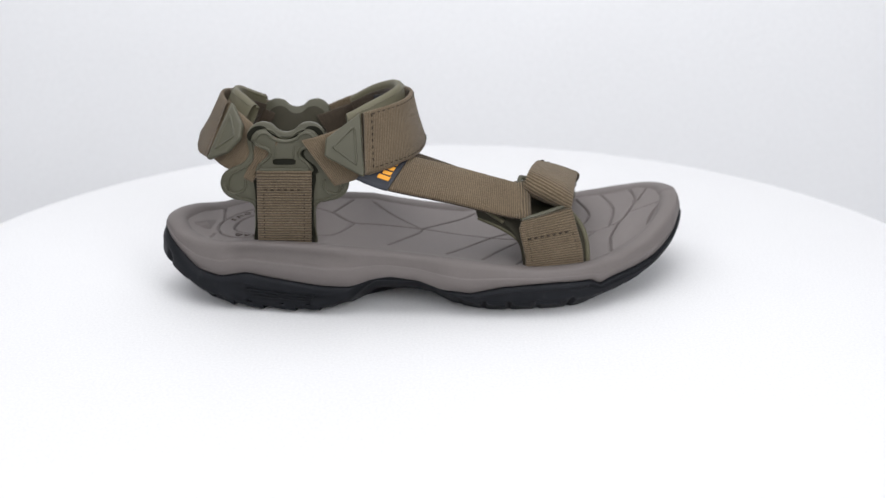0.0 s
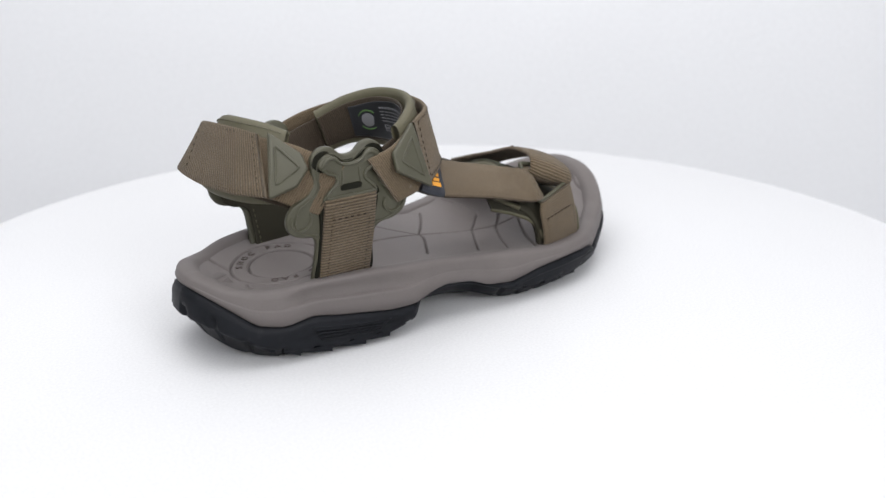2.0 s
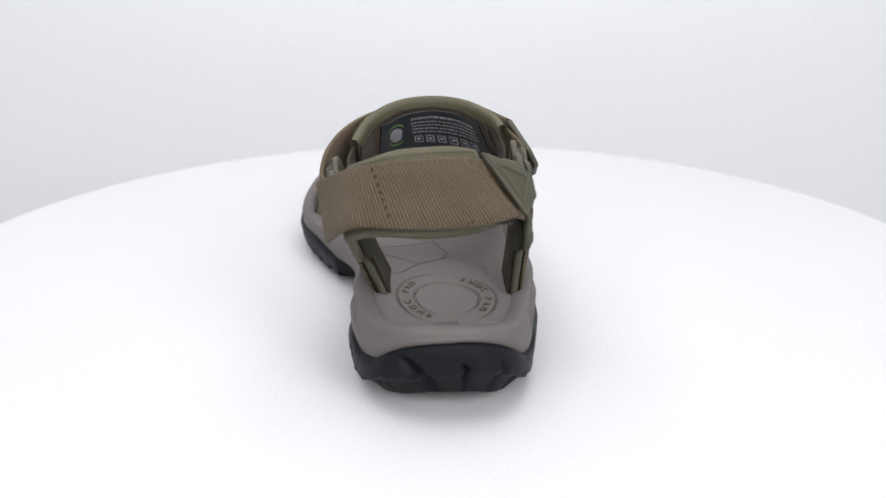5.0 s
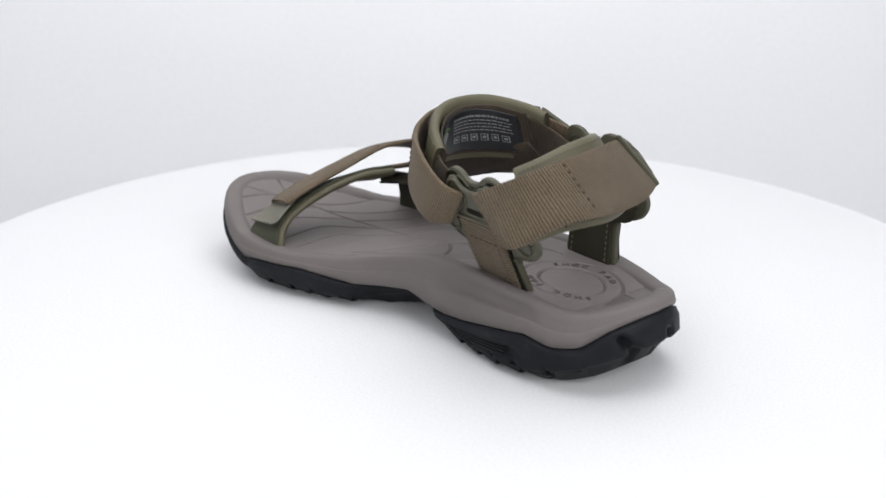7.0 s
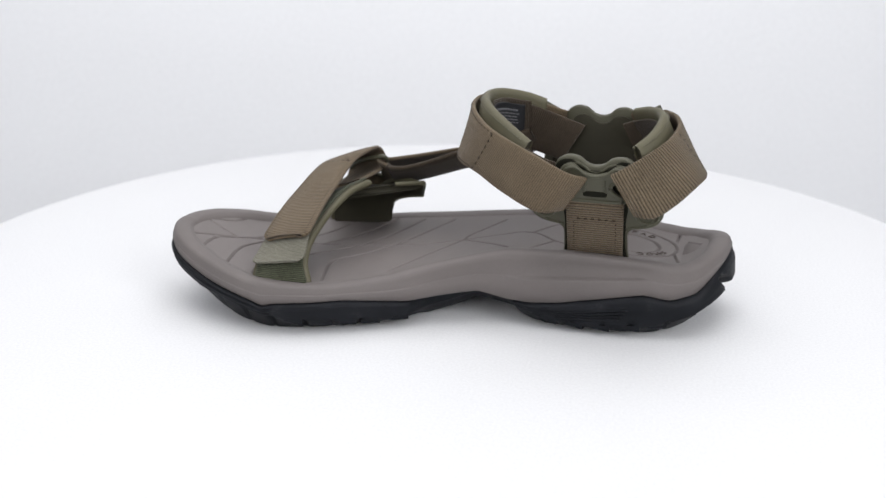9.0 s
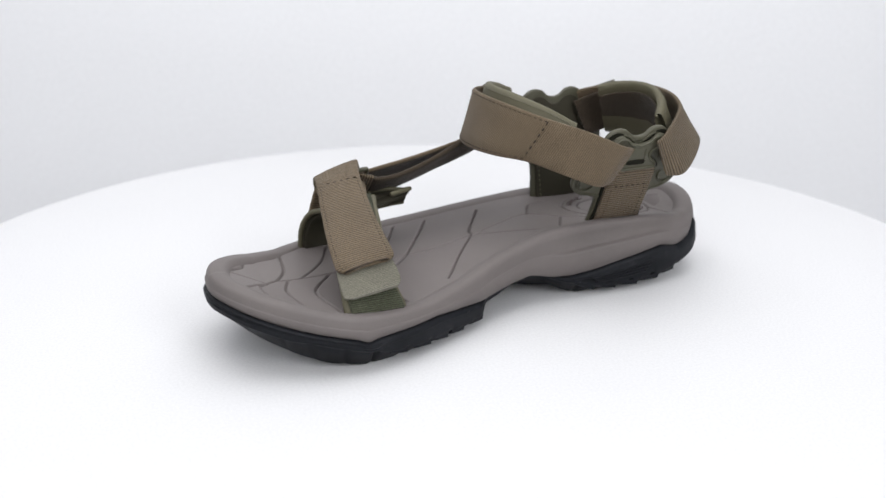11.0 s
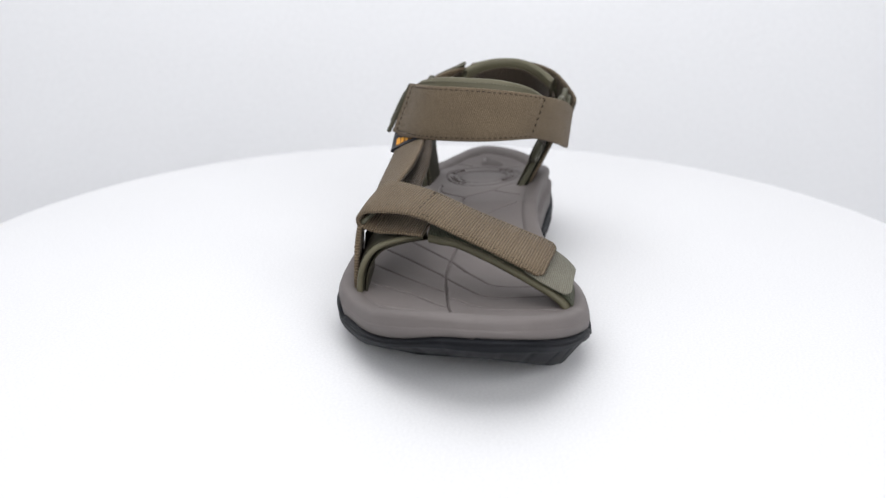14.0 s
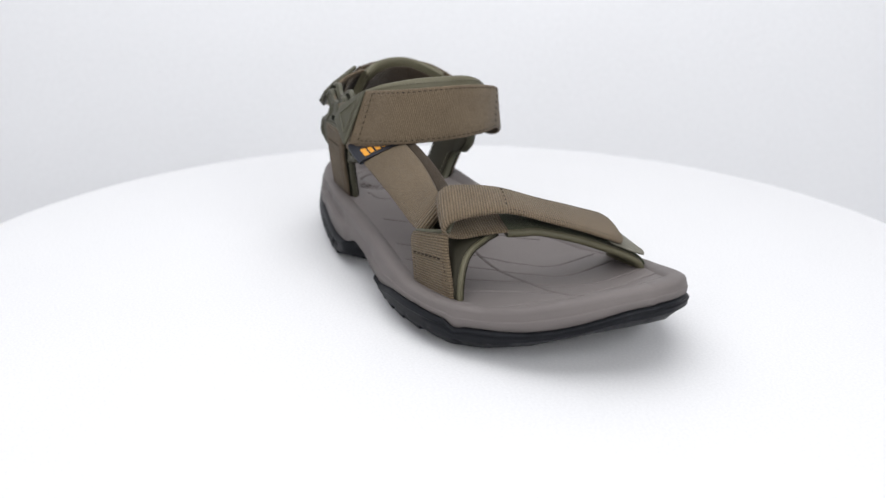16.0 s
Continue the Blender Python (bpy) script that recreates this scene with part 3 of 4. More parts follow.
def ankle_bracket(place, sign, label):
    shell = part("ankle_bracket", plate("ankle_bracket", SHELL, place, 0, 3.2, M_OLIVE, 150, 0.9), sandal, label)
    c = np.array([(a * .87, 69 + (b - 69) * .90) for a, b in SHELL[2:-2]])
    line = [place(a, b, 3.3) for a, b in curve_pts(c, 60)]
    part("piping", tube("piping", line, 0.55, M_OLIVE, 6, 110), shell)
    # added plate, a little larger than the buckle: its dark outline is painted shade
    part("buckle_shade", plate("buckle_shade", [(a * 1.13, 89.5 + (b - 89.5) * 1.12) for a, b in BUCKLE], place, 3.0, 3.7, M_GAP_SHADE, 100, 0.2, 0.3), shell, "added dark plate, the shade round the buckle")
    # added plate whose dark margin stands for shade beside the tab
    part("tab_edge_shade", plate("tab_edge_shade", [(-15, 36), (-15, 50), (-15, 65), (-14.8, 79), (0, 80), (14.8, 79), (15, 65), (15, 50), (15, 36), (0, 35.5)], place, 3.0, 4.3, M_GAP_SHADE, 60, 0.3), shell, "added dark plate, the shade along the webbing tab's edges")
    buckle = part("buckle", plate("buckle", BUCKLE, place, 3.6, 5.8, M_OLIVE, 110, 1.0), shell, "olive rubber buckle")
    rim = [place(a * .89, 90.5 + (b - 90.5) * .86, 5.8) for a, b in BUCKLE]
    part("buckle_rim", tube("buckle_rim", rim, 0.85, M_OLIVE, 8, 110, True), buckle)
    slot = [(-5.2, 86.2), (0, 86.6), (5.2, 86.2), (5.8, 84.6), (5.0, 83.4), (0, 83.2), (-5.0, 83.4), (-5.8, 84.6)]
    for a in (-4.6, 4.6):
        part("ridge", tube("ridge", [place(a, 93.5, 5.5), place(a, 90, 5.8), place(a * 1.15, 86, 5.5)], 0.55, M_OLIVE, 6, 16), buckle)
    # no hole is cut: a near-black plate paints the slot's inner shade
    part("slot", plate("slot", slot, place, 5.4, 5.95, M_GAP_SHADE, 50, 0.2), buckle, "dark plate for the shade inside the buckle's slot")
    for s in (-1, 1):
        hook = [place(s * (25.5 + r * math.cos(math.radians(t))), 71.5 + r * math.sin(math.radians(t)), o) for t, r, o in ((150, 6.0, 3.2), (190, 5.6, 3.4), (230, 5.4, 3.4), (270, 5.3, 3.4), (310, 5.3, 3.4), (350, 5.3, 3.4), (385, 5.2, 3.2))]
        part("hook", tube("hook", hook, 0.7, M_OLIVE, 8, 40), shell)
    zs = (33, 45, 58, 70, 78, 80.5)
    outs = (4.2, 4.6, 5.0, 5.2, 5.3, 4.2)
    ea = [place(-14.0, z, o) for z, o in zip(zs, outs)]
    eb = [place(14.0, z, o) for z, o in zip(zs, outs)]
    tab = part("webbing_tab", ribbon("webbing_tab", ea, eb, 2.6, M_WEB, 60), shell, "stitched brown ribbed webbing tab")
    up = 1.4 * sign
    stitch_on("stitching", ea, eb, [(0.76, 0.13), (0.76, 0.87)], up, tab, length=2.1, radius=0.45)
    stitch_on("stitching", ea, eb, [(0.10, 0.13), (0.76, 0.13)], up, tab, length=1.5, radius=0.2)
    stitch_on("stitching", ea, eb, [(0.10, 0.87), (0.76, 0.87)], up, tab, length=1.5, radius=0.2)
    # lining on the inside of the plate
    inner = [(a * .86, 36 + (b - 36) * .93) for a, b in SHELL]
    part("lining", plate("lining", inner, place, -0.2, -1.4, M_DKOLIVE, 110, 0.5), shell, "dark olive inner lining")
    ia = [place(-11.5, z, -1.5) for z in (37, 48, 60)]
    ib = [place(11.5, z, -1.5) for z in (37, 48, 60)]
    for v in (0.0, 1.0):
        stitch_on("stitching", ia, ib, [(0.0, v), (1.0, v)], -0.1 * sign, shell, length=1.8, radius=0.32, mat=M_FOAM)
    return shell


def lat_place(a, b, out):
    z = 38 + (b - 38) * 0.94
    y = np.interp(z, (30, 38, 60, 80, 95, 106), (-26.5, -27, -29.5, -30.5, -29.0, -27.0))
    return (-84.0 + (z - 38) * 0.06 + a, y - out - 0.0016 * a * a, z)


def med_place(a, b, out):
    z = 38 + (b - 38) * 0.86
    y = np.interp(z, (30, 38, 60, 75, 88, 98), (26.5, 29.5, 39.5, 45.5, 50.5, 52.5))
    lean = np.interp(z, (30, 60, 78, 98), (0.42, 0.42, 0.3, 0.12))
    return (-87.0 + a * 0.98, y + out * 0.94 - 0.0016 * a * a, z - out * lean)


ankle_bracket(lat_place, -1, "olive rubber ankle bracket on the outer side")
ankle_bracket(med_place, 1, "olive rubber ankle bracket on the inner side")


def tab_plate(name, corners, tip_out, mat, parent, label):
    """A moulded pull tab: a thick five-sided plate between given corners (mm), with a raised triangular frame."""
    c = np.array(corners, float)
    mid = c.mean(0)
    u = c[0] - c[-1]
    u /= np.linalg.norm(u)
    nn = np.cross(c[1] - mid, c[0] - mid)
    for i in range(1, len(c) - 1):
        nn = nn + np.cross(c[i + 1] - mid, c[i] - mid)
    nn /= np.linalg.norm(nn)
    if np.dot(nn, np.array(tip_out, float)) < 0:
        nn = -nn
    v = np.cross(nn, u)
    loc = [(np.dot(p - mid, u), np.dot(p - mid, v)) for p in c]
    off = [np.dot(p - mid, nn) for p in c]
    fit_a = np.linalg.lstsq(np.array([(a, b, 1) for a, b in loc]), np.array(off), rcond=None)[0]

    def place(a, b, out):
        return mid + u * a + v * b + nn * (out + fit_a[0] * a + fit_a[1] * b + fit_a[2])
    dense = []
    for p, q in zip(loc, loc[1:] + loc[:1]):
        for s in (0.06, 0.35, 0.65, 0.94):
            dense.append((p[0] + (q[0] - p[0]) * s, p[1] + (q[1] - p[1]) * s))
    ob = part(name, plate(name, dense, place, -0.6, 2.0, mat, 120, 0.8), parent, label)
    g = np.mean(loc, axis=0)
    tri = [g + (np.array(p) - g) * 0.6 for p in (loc[0], (np.array(loc[1]) * .45 + np.array(loc[2]) * .55 if len(loc) == 4 else loc[2]), loc[-1])]
    rim = []
    for p, q in zip(tri, tri[1:] + tri[:1]):
        for s in (0.08, 0.5, 0.92):
            w = p + (q - p) * s
            rim.append(place(w[0], w[1], 2.0))
    part("ridge", tube("ridge", rim, 0.6, mat, 6, 60, True), ob)
    return ob


# ---- heel strap ----
HS_A = heel([(-115, -10, 105.5), (-121.5, 7, 107), (-123.5, 25, 106), (-120, 39, 102.5), (-112, 47.5, 97.5), (-101, 55.5, 91.5), (-96, 57, 89)], 0.7)
HS_B = heel([(-123, -31, 81.5), (-131.5, -14, 80.5), (-136.5, 8, 80.5), (-138.5, 26, 82), (-135, 39, 81), (-126, 47.5, 73.5), (-117, 51.5, 68), (-108, 50, 68)], 0.7)
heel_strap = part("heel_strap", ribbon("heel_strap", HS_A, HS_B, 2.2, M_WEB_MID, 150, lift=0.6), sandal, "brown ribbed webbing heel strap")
stitch_on("stitching", HS_A, HS_B, [(0.03, 0.06), (0.42, 0.06), (0.50, 0.07)], 1.5, heel_strap)
stitch_on("stitching", HS_A, HS_B, [(0.03, 0.94), (0.46, 0.94)], 1.5, heel_strap)
stitch_on("stitching", HS_A, HS_B, [(0.52, 0.05), (0.52, 0.95)], 1.5, heel_strap, length=2.2, radius=0.5)
stitch_on("stitching", HS_A, HS_B, [(0.035, 0.05), (0.035, 0.95)], 1.5, heel_strap, length=1.9, radius=0.45)
HU_A = heel([(-84, -35.8, 93), (-96, -32.5, 98), (-106, -22, 102.5), (-114.5, -8, 104), (-118, 6, 104)], 0.7)
HU_B = heel([(-100, -36.5, 70.5), (-110, -34.5, 75), (-119, -29.5, 79.5), (-128, -16, 81), (-132, 4, 81)], 0.7)
under = part("heel_under_strap", ribbon("heel_under_strap", HU_A, HU_B, 1.8, M_WEB_FINE, 80), sandal, "brown ribbed webbing under the heel strap")
HP_A = heel([(-101, -12, 106), (-108, -4, 109), (-115, 8, 110.5), (-116.5, 22, 109.5), (-113, 34, 105), (-106, 43, 100)], 0.7)
HP_B = heel([(-115, -24, 75.5), (-124, -12, 74.5), (-130.5, 6, 74.5), (-131.5, 22, 75.5), (-127, 35, 74), (-119, 44, 68.5)], 0.7)
heel_pad = part("heel_pad", ribbon("heel_pad", HP_A, HP_B, 5.0, M_FOAM, 90, SOFT, lift=-1.2), sandal, "olive foam pad lining the heel strap")
HL_A = [(p[0] - .25 * (p[2] - q[2]) * .15, p[1], p[2] - 4.5) for p, q in zip(HP_A, HP_B)]
HL_B = [(p[0] + .6, p[1], p[2] + 4.5) for p in HP_B]
part("lining", ribbon("lining", HL_A, HL_B, 0.8, M_LINING_SHADED_WEB, 80, lift=-3.9), heel_pad, "dark brown woven lining")
part("piping", tube("piping", [(p[0] + 1.2, p[1] * .97, p[2] - 2.2) for p in HP_A], 1.0, M_FOAM, 8, 60), heel_pad)
stitch_on("seam", HP_A, HP_B, [(0.04, 0.075), (0.96, 0.075)], 1.5, heel_pad, length=1.2, radius=0.26, mat=M_SEAM)
tab_plate("pull_tab", heel([(-112.5, -14, 107), (-104.5, -31, 99.5), (-104, -36.5, 93), (-111, -38, 86), (-122.5, -33, 81)], 0.7), (-.5, -1, .2), M_OLIVE, sandal, "olive rubber pull tab with a triangle")

# ---- instep strap ----
IN_A = [(-83, 55, 85.5), (-74, 59.5, 88.5), (-56, 57, 96.5), (-37, 47, 103), (-24.5, 30, 107.5), (-19, 8, 109.5), (-23.5, -13, 108.5), (-42, -29, 105.5)]
IN_B = [(-72, 53, 68), (-60.5, 58.5, 68), (-44, 54.5, 74.5), (-28.5, 44, 80.5), (-16, 29, 81.5), (-11.5, 8, 81), (-18, -19, 79.5), (-41, -40, 76.5)]
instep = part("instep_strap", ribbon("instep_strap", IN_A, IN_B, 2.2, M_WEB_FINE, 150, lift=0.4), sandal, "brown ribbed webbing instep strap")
stitch_on("stitching", IN_A, IN_B, [(0.36, 0.06), (0.97, 0.06)], 1.6, instep, length=1.9, radius=0.32)
stitch_on("stitching", IN_A, IN_B, [(0.36, 0.94), (0.97, 0.94)], 1.6, instep, length=1.9, radius=0.32)
stitch_on("stitching", IN_A, IN_B, [(0.36, 0.05), (0.36, 0.95)], 1.6, instep, length=2.3, radius=0.5)
stitch_on("stitching", IN_A, IN_B, [(0.965, 0.05), (0.965, 0.95)], 1.6, instep, length=2.0, radius=0.4)
IU_A = [(-72, -35.8, 93), (-58, -35, 97), (-46, -29, 101.5), (-35, -21, 104), (-27, -11, 105.5)]
IU_B = [(-56, -36.5, 69.5), (-47, -37.5, 72.5), (-38, -36.5, 75.5), (-26, -28, 77.5), (-19.5, -16, 79)]
part("instep_under_strap", ribbon("instep_under_strap", IU_A, IU_B, 1.8, M_WEB_FINE, 60), sandal, "brown ribbed webbing under the instep strap")
IP_A = [(-54, 47, 99), (-40, 40, 107), (-28, 26, 112.5), (-23.5, 8, 114), (-28, -9, 113), (-40, -22, 109), (-50, -27, 105)]
IP_B = [(-45, 47, 76), (-32, 39.5, 80.5), (-21.5, 27, 80), (-17.5, 8, 79.5), (-22.5, -14, 78), (-38, -33, 76.5), (-47, -36, 76)]
pad = part("instep_pad", ribbon("instep_pad", IP_A, IP_B, 5.0, M_FOAM, 90, SOFT, lift=-1.6), sandal, "olive foam pad lining the instep strap")
stitch_on("seam", IP_A, IP_B, [(0.04, 0.075), (0.96, 0.075)], 1.1, pad, length=1.2, radius=0.26, mat=M_SEAM)
IL_A = [(-52.5, 46, 96.5), (-40, 39, 103.5), (-28.5, 25.5, 108.5), (-24.5, 8, 110), (-29, -8.5, 109), (-40, -21, 105.5)]
IL_B = [(-46, 46.5, 80), (-33, 39, 84.5), (-23, 26.5, 84.5), (-19.2, 8, 84), (-24, -13.5, 82.5), (-38.5, -31.5, 81)]
part("lining", ribbon("lining", IL_A, IL_B, 1.0, M_LINING_SHADED_WEB, 70, lift=-4.2), pad, "dark brown woven lining")
LABEL_A = [(-37, 36, 103), (-28, 24, 106.5), (-24, 8, 108), (-28, -7, 107), (-37, -17.5, 104.5)]
LABEL_B = [(-32, 37, 86.5), (-23.8, 26, 86.5), (-20, 8, 86), (-24.5, -12.5, 84.5), (-35, -27.5, 83)]
label_ob = part("label", ribbon("label", LABEL_A, LABEL_B, 0.5, M_LABEL, 60, lift=-4.8), pad, "black satin label with small print")


def print_on_label():
    """Lines of print too small to read, as bars, and a round mark."""
    ea, eb = LABEL_A, LABEL_B
    a, b, nor, run = ribbon_frame(ea, eb, 200)

    def at(u, v, h):
        i = min(int(u * 199), 199)
        return a[i] + (b[i] - a[i]) * v + nor[i] * h

    def bar(u0, u1, v0, v1, mat):
        n = 8
        pts_a = [at(u0 + (u1 - u0) * k / (n - 1), v0, -5.15) for k in range(n)]
        pts_b = [at(u0 + (u1 - u0) * k / (n - 1), v1, -5.15) for k in range(n)]
        part("print_bar", ribbon("print_bar", pts_a, pts_b, 0.12, mat, 10, jitter=0.0), label_ob)
    rnd = random.Random(4)
    for v, h in ((0.14, 0.05), (0.25, 0.025), (0.33, 0.025), (0.41, 0.025), (0.49, 0.025)):
        u = 0.32
        while u < 0.92:
            w = rnd.uniform(0.015, 0.06)
            bar(u, min(u + w, 0.94), v, v + h, M_PRINT)
            u += w + 0.01
    for u in (0.33, 0.43, 0.53, 0.63, 0.73, 0.83):
        bar(u, u + 0.07, 0.60, 0.615, M_PRINT)
        bar(u, u + 0.07, 0.75, 0.765, M_PRINT)
        bar(u, u + 0.008, 0.60, 0.765, M_PRINT)
        bar(u + 0.062, u + 0.07, 0.60, 0.765, M_PRINT)
        bar(u + 0.02, u + 0.05, 0.65, 0.71, M_PRINT)
    c, ax, ay, nn = at(0.16, 0.48, -5.2), at(0.20, 0.48, -5.2) - at(0.12, 0.48, -5.2), at(0.16, 0.6, -5.2) - at(0.16, 0.36, -5.2), -nor[32]
    ax, ay = ax / np.linalg.norm(ax), ay / np.linalg.norm(ay)

    def disc(a_, b_, h):
        return c + ax * a_ + ay * b_ + nn * h
    part("round_mark", plate("round_mark", [(3.9 * math.cos(t), 3.9 * math.sin(t)) for t in np.linspace(0, 2 * math.pi, 14, endpoint=False)], disc, 0, 0.25, M_PRINT, 36, 0.1), label_ob)
    for t0 in (0.5, 3.6):
        part("arc_mark", tube("arc_mark", [disc(5.6 * math.cos(t), 5.6 * math.sin(t), 0.1) for t in np.linspace(t0, t0 + 2.0, 8)], 0.45, M_GREENPRINT, 6, 24), label_ob)


print_on_label()
tab_plate("pull_tab", [(-42.5, -30, 106), (-59.5, -39, 95), (-60.5, -40.5, 86), (-40.5, -42, 75.5)], (0, -1, .1), M_OLIVE, sandal, "olive rubber pull tab with a triangle")

# turned-back webbing inside the ankle brackets, its shade put into a darker colour
for edge_a, edge_b in (
        ([(-72, -25.5, 91), (-56, -26.5, 96), (-43, -21, 101.5), (-33, -11, 105)], [(-60, -27, 70), (-48, -30, 73), (-36, -28, 76.5), (-26, -19, 80)]),
        ([(-92, -25.5, 93), (-104, -19, 99), (-111, -9, 102)], [(-103, -27, 71), (-115, -24, 76), (-123, -15, 79)]),
        ([(-75, 46.5, 87), (-60, 48, 92), (-47, 43.5, 97.5)], [(-64, 44, 68), (-53, 47, 71), (-41, 45, 77)]),
        ([(-99, 47, 88), (-109, 43, 94), (-114, 36.5, 100)], [(-110, 43, 68), (-120, 41, 72), (-127, 34, 77)])):
    part("return_strap", ribbon("return_strap", edge_a, edge_b, 1.4, M_LINING_SHADED_WEB, 40), sandal, "brown webbing turned back inside the bracket, coloured as in shade")

# ---- strap from the instep to the toe ring, doubled ----
CO_A = [(-40, -25, 88), (-23, -17, 81), (5, -15.5, 74), (30, -18.5, 68), (38.5, -19.5, 66), (41.5, -17, 65.5)]
CO_B = [(-50, -38, 76), (-30, -36.5, 68), (5, -35, 60), (30, -34, 53), (38.5, -33.5, 51.5), (41.5, -31, 51.5)]
side_strap = part("side_strap", ribbon("side_strap", CO_A, CO_B, 1.9, M_WEB_FINE, 100, bow=-0.8), sandal, "flat brown webbing strap along the outer side")
CI_A = [(-42, -22, 88), (-25, -14, 84), (0, -8.5, 74), (22, -8, 66), (34, -10, 64), (38.5, -15, 65)]
CI_B = [(-46, -34, 76), (-28, -27, 70), (0, -25, 61), (22, -24, 54), (34, -25, 51), (38.5, -30, 51)]
# the inner layer's darker colour paints in the shade it hangs in
part("side_strap_back", ribbon("side_strap_back", CI_A, CI_B, 2.4, M_LINING_SHADED_WEB, 90), sandal, "inner layer of the doubled brown side strap, coloured as in shade")
# added tape: paints the shade on the side strap's inner face
part("strap_inner_shade", ribbon("strap_inner_shade", CO_A, CO_B, 0.6, M_LINING_SHADED_WEB, 90, lift=1.35, bow=-0.8), side_strap, "thin added tape, the shade on the strap's inner face")
WR_A = [(37, -19.8, 66.3), (42, -18.8, 66.5), (43.5, -15, 66), (37, -11.5, 64.5)]
WR_B = [(37, -34, 51.6), (42.5, -33, 51.2), (44, -29, 51), (37, -26, 51)]
part("strap_fold", ribbon("strap_fold", WR_A, WR_B, 2.0, M_WEB_MID, 30), side_strap)
LP_A = [(-33, -20.5, 86), (-29, -19, 84), (-21.5, -17, 81), (-18, -16.6, 79.8)]
LP_B = [(-45, -40.5, 74), (-40, -40.2, 71.5), (-33, -39.3, 68.5), (-29.5, -39, 67.5)]
patch = part("brand_patch", ribbon("brand_patch", LP_A, LP_B, 2.8, M_PATCH, 30, SOFT, lift=-0.2), side_strap, "blue-black patch with an orange woven mark")


def brand_mark():
    a, b, nor, run = ribbon_frame(LP_A, LP_B, 100)
    for v0, v1, u0, u1 in ((0.28, 0.39, 0.54, 0.82), (0.43, 0.53, 0.54, 0.82), (0.57, 0.66, 0.54, 0.82), (0.69, 0.80, 0.48, 0.86)):
        pa, pb = [], []
        for k in range(5):
            u = int((u0 + (u1 - u0) * k / 4) * 99)
            pa.append(a[u] + (b[u] - a[u]) * v0 - nor[u] * 1.75)
            pb.append(a[u] + (b[u] - a[u]) * v1 - nor[u] * 1.75)
        part("orange_mark", ribbon("orange_mark", pa, pb, 0.5, M_ORANGE, 12, SOFT, jitter=0.0), patch, "orange woven shape")


brand_mark()

# ---- toe: outer bracket, ring, strap with its pad ----
TB_A = [(43, -35.5, 20), (42, -36, 32), (39, -36, 45), (40, -35, 50.5)]
TB_B = [(74, -28.2, 20), (73, -28.7, 32), (69, -29.3, 46), (66, -28.5, 56)]
toe_tab = part("toe_webbing_tab", ribbon("toe_webbing_tab", TB_A, TB_B, 2.6, M_WEB_FLAT, 60, lift=0.3), sandal, "stitched brown webbing tab rising from the sole")
TL_A = [(42, -32, 20), (39, -31, 36), (31, -27, 46), (21, -20, 51), (16.5, -12, 54.5)]
TL_B = [(76, -26, 20), (74.5, -24.5, 36), (70, -19, 45.5), (63.5, -8, 49), (57, 2, 49.5)]
toe_bracket = part("toe_bracket", ribbon("toe_bracket", TL_A, TL_B, 4.2, M_DKOLIVE, 70, SOFT), sandal, "olive foam bracket at the outer toe slot")
part("piping", tube("piping", [(p[0] + .6, p[1] - .3, p[2] + .2) for p in TL_B], 1.5, M_FOAM, 8, 50), toe_bracket)
part("piping", tube("piping", [(p[0], p[1], p[2] + 1.0) for p in TL_A[2:]] + [(30, -4, 56)], 1.3, M_FOAM, 8, 40), toe_bracket)
part("lining", ribbon("lining", [(p[0] * .93 + 4, p[1] + 3, p[2] - 1.5) for p in TL_A], [(p[0] * .93 + 4, p[1] + 2.6, p[2] - 1.5) for p in TL_B], 1.0, M_DKOLIVE, 50), toe_bracket, "dark lining")
WG_A = [(44, -33, 29), (39, -29.5, 38), (30, -24.5, 43), (18, -18, 46.5)]
WG_B = [(47, -30, 46), (38, -24, 52), (29, -19.5, 54.5), (16, -15.5, 53.5)]
wing = part("bracket_wing", ribbon("bracket_wing", WG_A, WG_B, 3.2, M_DKOLIVE, 50, SOFT), sandal, "dark olive wing of the outer toe bracket")
for edge in (WG_A, WG_B):
    part("piping", tube("piping", edge, 1.35, M_FOAM, 8, 40), wing)
for v in (0.10, 0.90):
    stitch_on("stitching", TB_A, TB_B, [(0.05, v), (0.66, v)], -1.0, toe_tab, length=1.4, radius=0.18)
stitch_on("stitching", TB_A, TB_B, [(0.66, 0.10), (0.66, 0.9)], -1.2, toe_tab, length=2.1, radius=0.45)
part("toe_ring", tube("toe_ring", [(39.5, -17, 67), (39.5, -24, 60), (40, -32, 51.5), (42, -33, 51), (53, -30.5, 53.5), (63, -27.5, 56.5), (64, -26, 58), (56, -20, 63.5), (42, -16, 68)], 1.3, M_OLIVE, 10, 90, True), sandal, "olive plastic ring joining the straps")
TS_A = [(47, 6, 60), (43.5, -6, 60.5), (41, -17, 61.5), (41.5, -22.5, 66.5), (44.5, -17, 73), (50, 5, 71), (52, 25, 64), (53, 46, 57), (52.8, 63, 51), (53.5, 67, 49), (56.5, 68.5, 48)]
TS_B = [(68, 4, 53.5), (66, -8, 53), (65, -21, 52.5), (66, -29.5, 56.5), (67.5, -24, 63), (72, 0, 65), (76, 22, 58.5), (79, 42, 51.5), (80.3, 58, 44.8), (79.8, 62.5, 43), (77, 65.5, 42.8)]
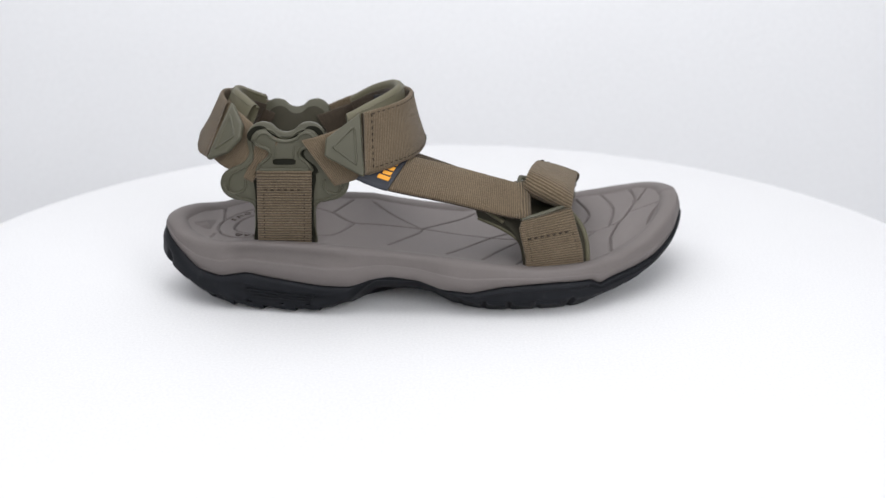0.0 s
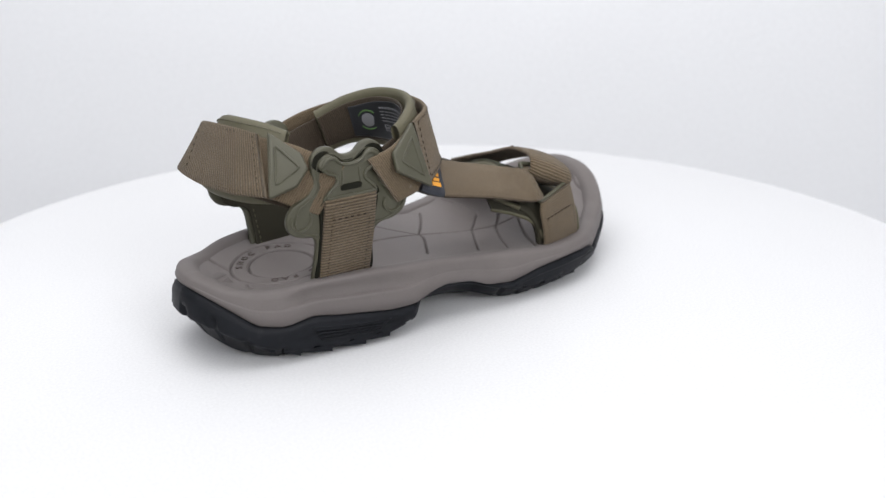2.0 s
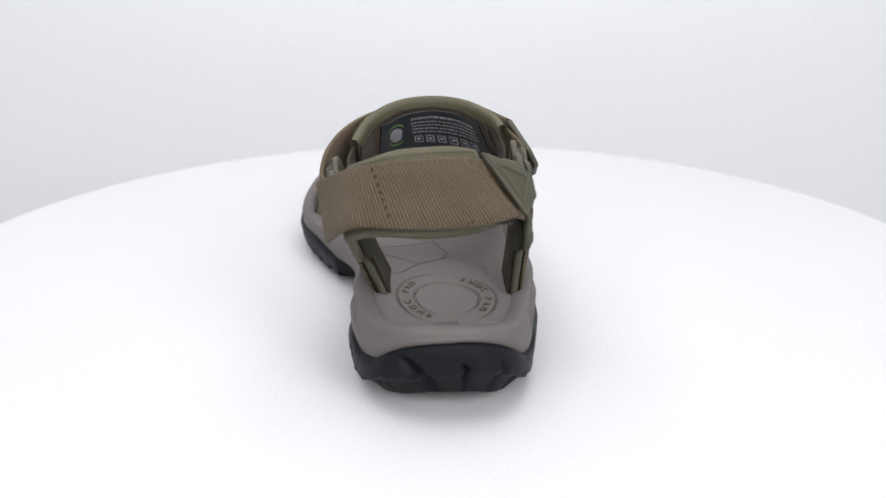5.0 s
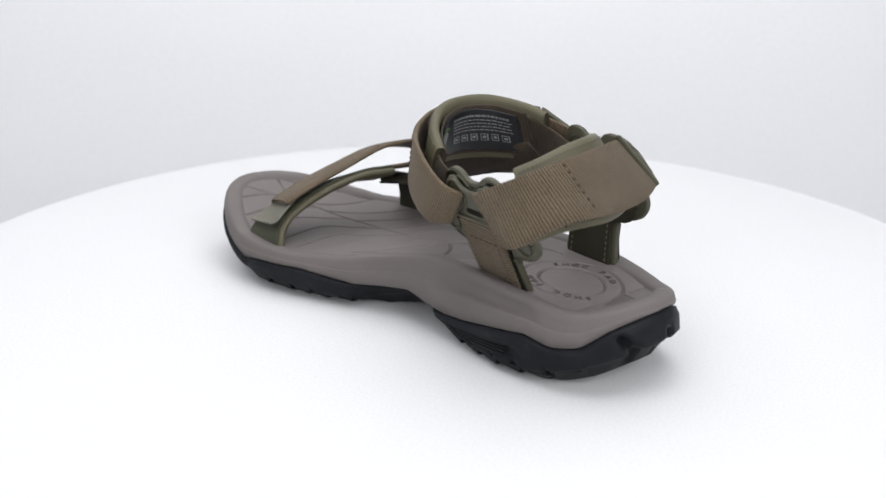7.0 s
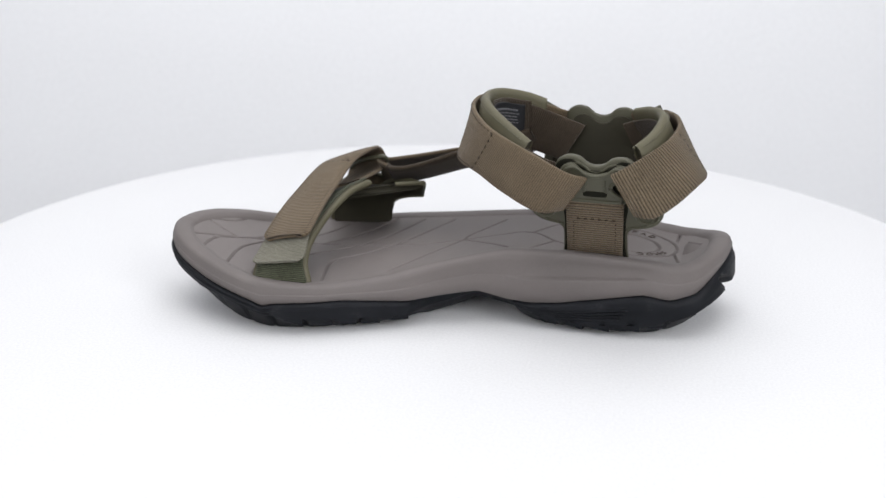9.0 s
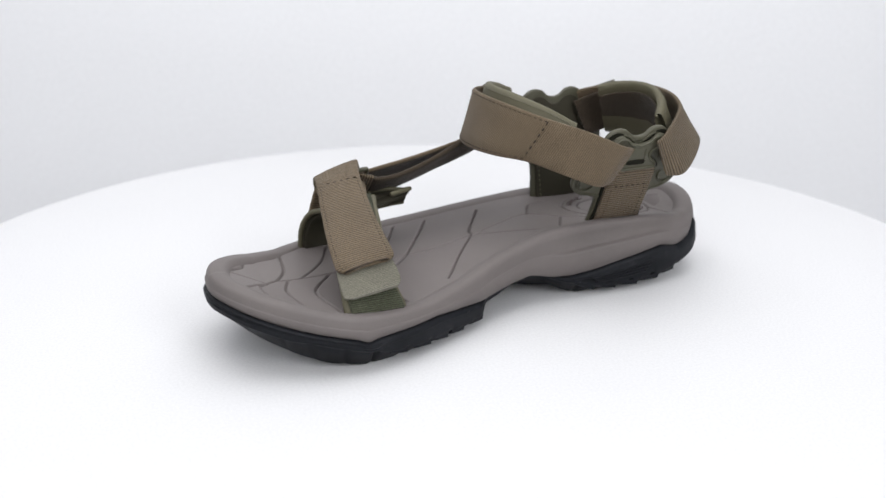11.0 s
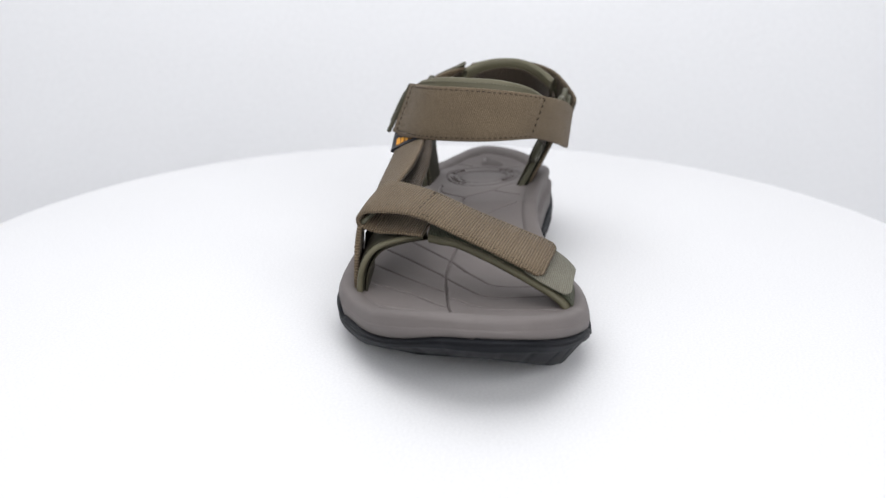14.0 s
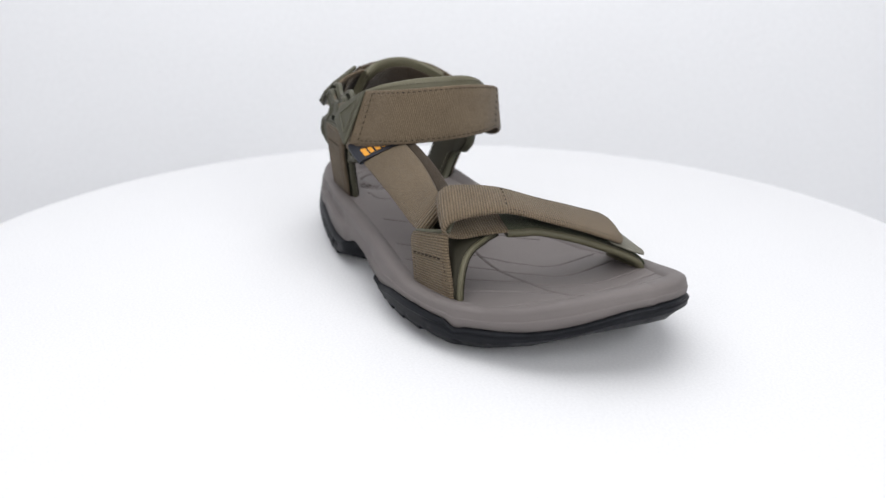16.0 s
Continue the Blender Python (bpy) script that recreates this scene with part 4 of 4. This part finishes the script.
toe_strap = part("toe_strap", ribbon("toe_strap", TS_A, TS_B, 2.0, M_WEB_FLAT, 160, lift=0.0, bow=-0.9), sandal, "brown ribbed webbing toe strap folded round a ring")
stitch_on("stitching", TS_A, TS_B, [(0.50, 0.08), (0.50, 0.92)], -1.6, toe_strap, length=2.2, radius=0.45)
stitch_on("stitching", TS_A, TS_B, [(0.50, 0.08), (0.98, 0.08), (0.98, 0.92), (0.50, 0.92)], -1.25, toe_strap, length=1.5, radius=0.18)
TP_A = [(41.5, 4, 59.5), (43, 9, 59.5), (46, 20, 59), (50, 40, 54), (53.5, 60, 44.5), (53, 71, 35.5), (50, 75, 27), (50, 75.5, 19)]
TP_B = [(64.5, 6, 50.3), (67, 13, 50.5), (70, 22, 50.5), (75, 40, 46), (79, 60, 38.5), (81, 73, 32), (81, 78, 26), (81, 79, 20)]
toe_pad = part("toe_pad", ribbon("toe_pad", TP_A, TP_B, 4.4, M_FOAM, 90, SOFT, lift=0.8), sandal, "olive foam pad under the toe strap")
for v in (0.06, 0.94):
    stitch_on("seam", TP_A, TP_B, [(0.06, v), (0.80, v)], -1.6, toe_pad, length=1.2, radius=0.26, mat=M_SEAM)
HK_A = [(p[0] + 2, p[1] + 0.6, p[2]) for p in TP_A]
HK_B = [(p[0] - 2.5, p[1] + 0.6, p[2] + 0.5) for p in TP_B]
part("hook_tape", ribbon("hook_tape", HK_A, HK_B, 1.4, M_VELCRO, 90, lift=-1.3), toe_pad, "green woven hook-and-loop tape")
GT_A = [(55, 60, 52.5), (54, 67, 48), (53.2, 72, 44.5), (53, 76, 41), (55.5, 78.5, 39)]
GT_B = [(79.5, 57, 45), (80.5, 63, 41.8), (81, 70, 38.5), (81, 76.5, 36), (77.5, 79, 36)]
part("grip_tab", ribbon("grip_tab", GT_A, GT_B, 1.0, M_TAB, 24, lift=1.2), toe_strap, "pale grey-green grip tab at the strap end")


# ---- what moves: the turntable and the sandal on it ----
def motions():
    for thing in (turntable, sandal):
        walk(thing, [(k * 0.5, pose(0, 0, 0, 0, 0, START + TURN * k * 0.5)) for k in range(33)])


motions()
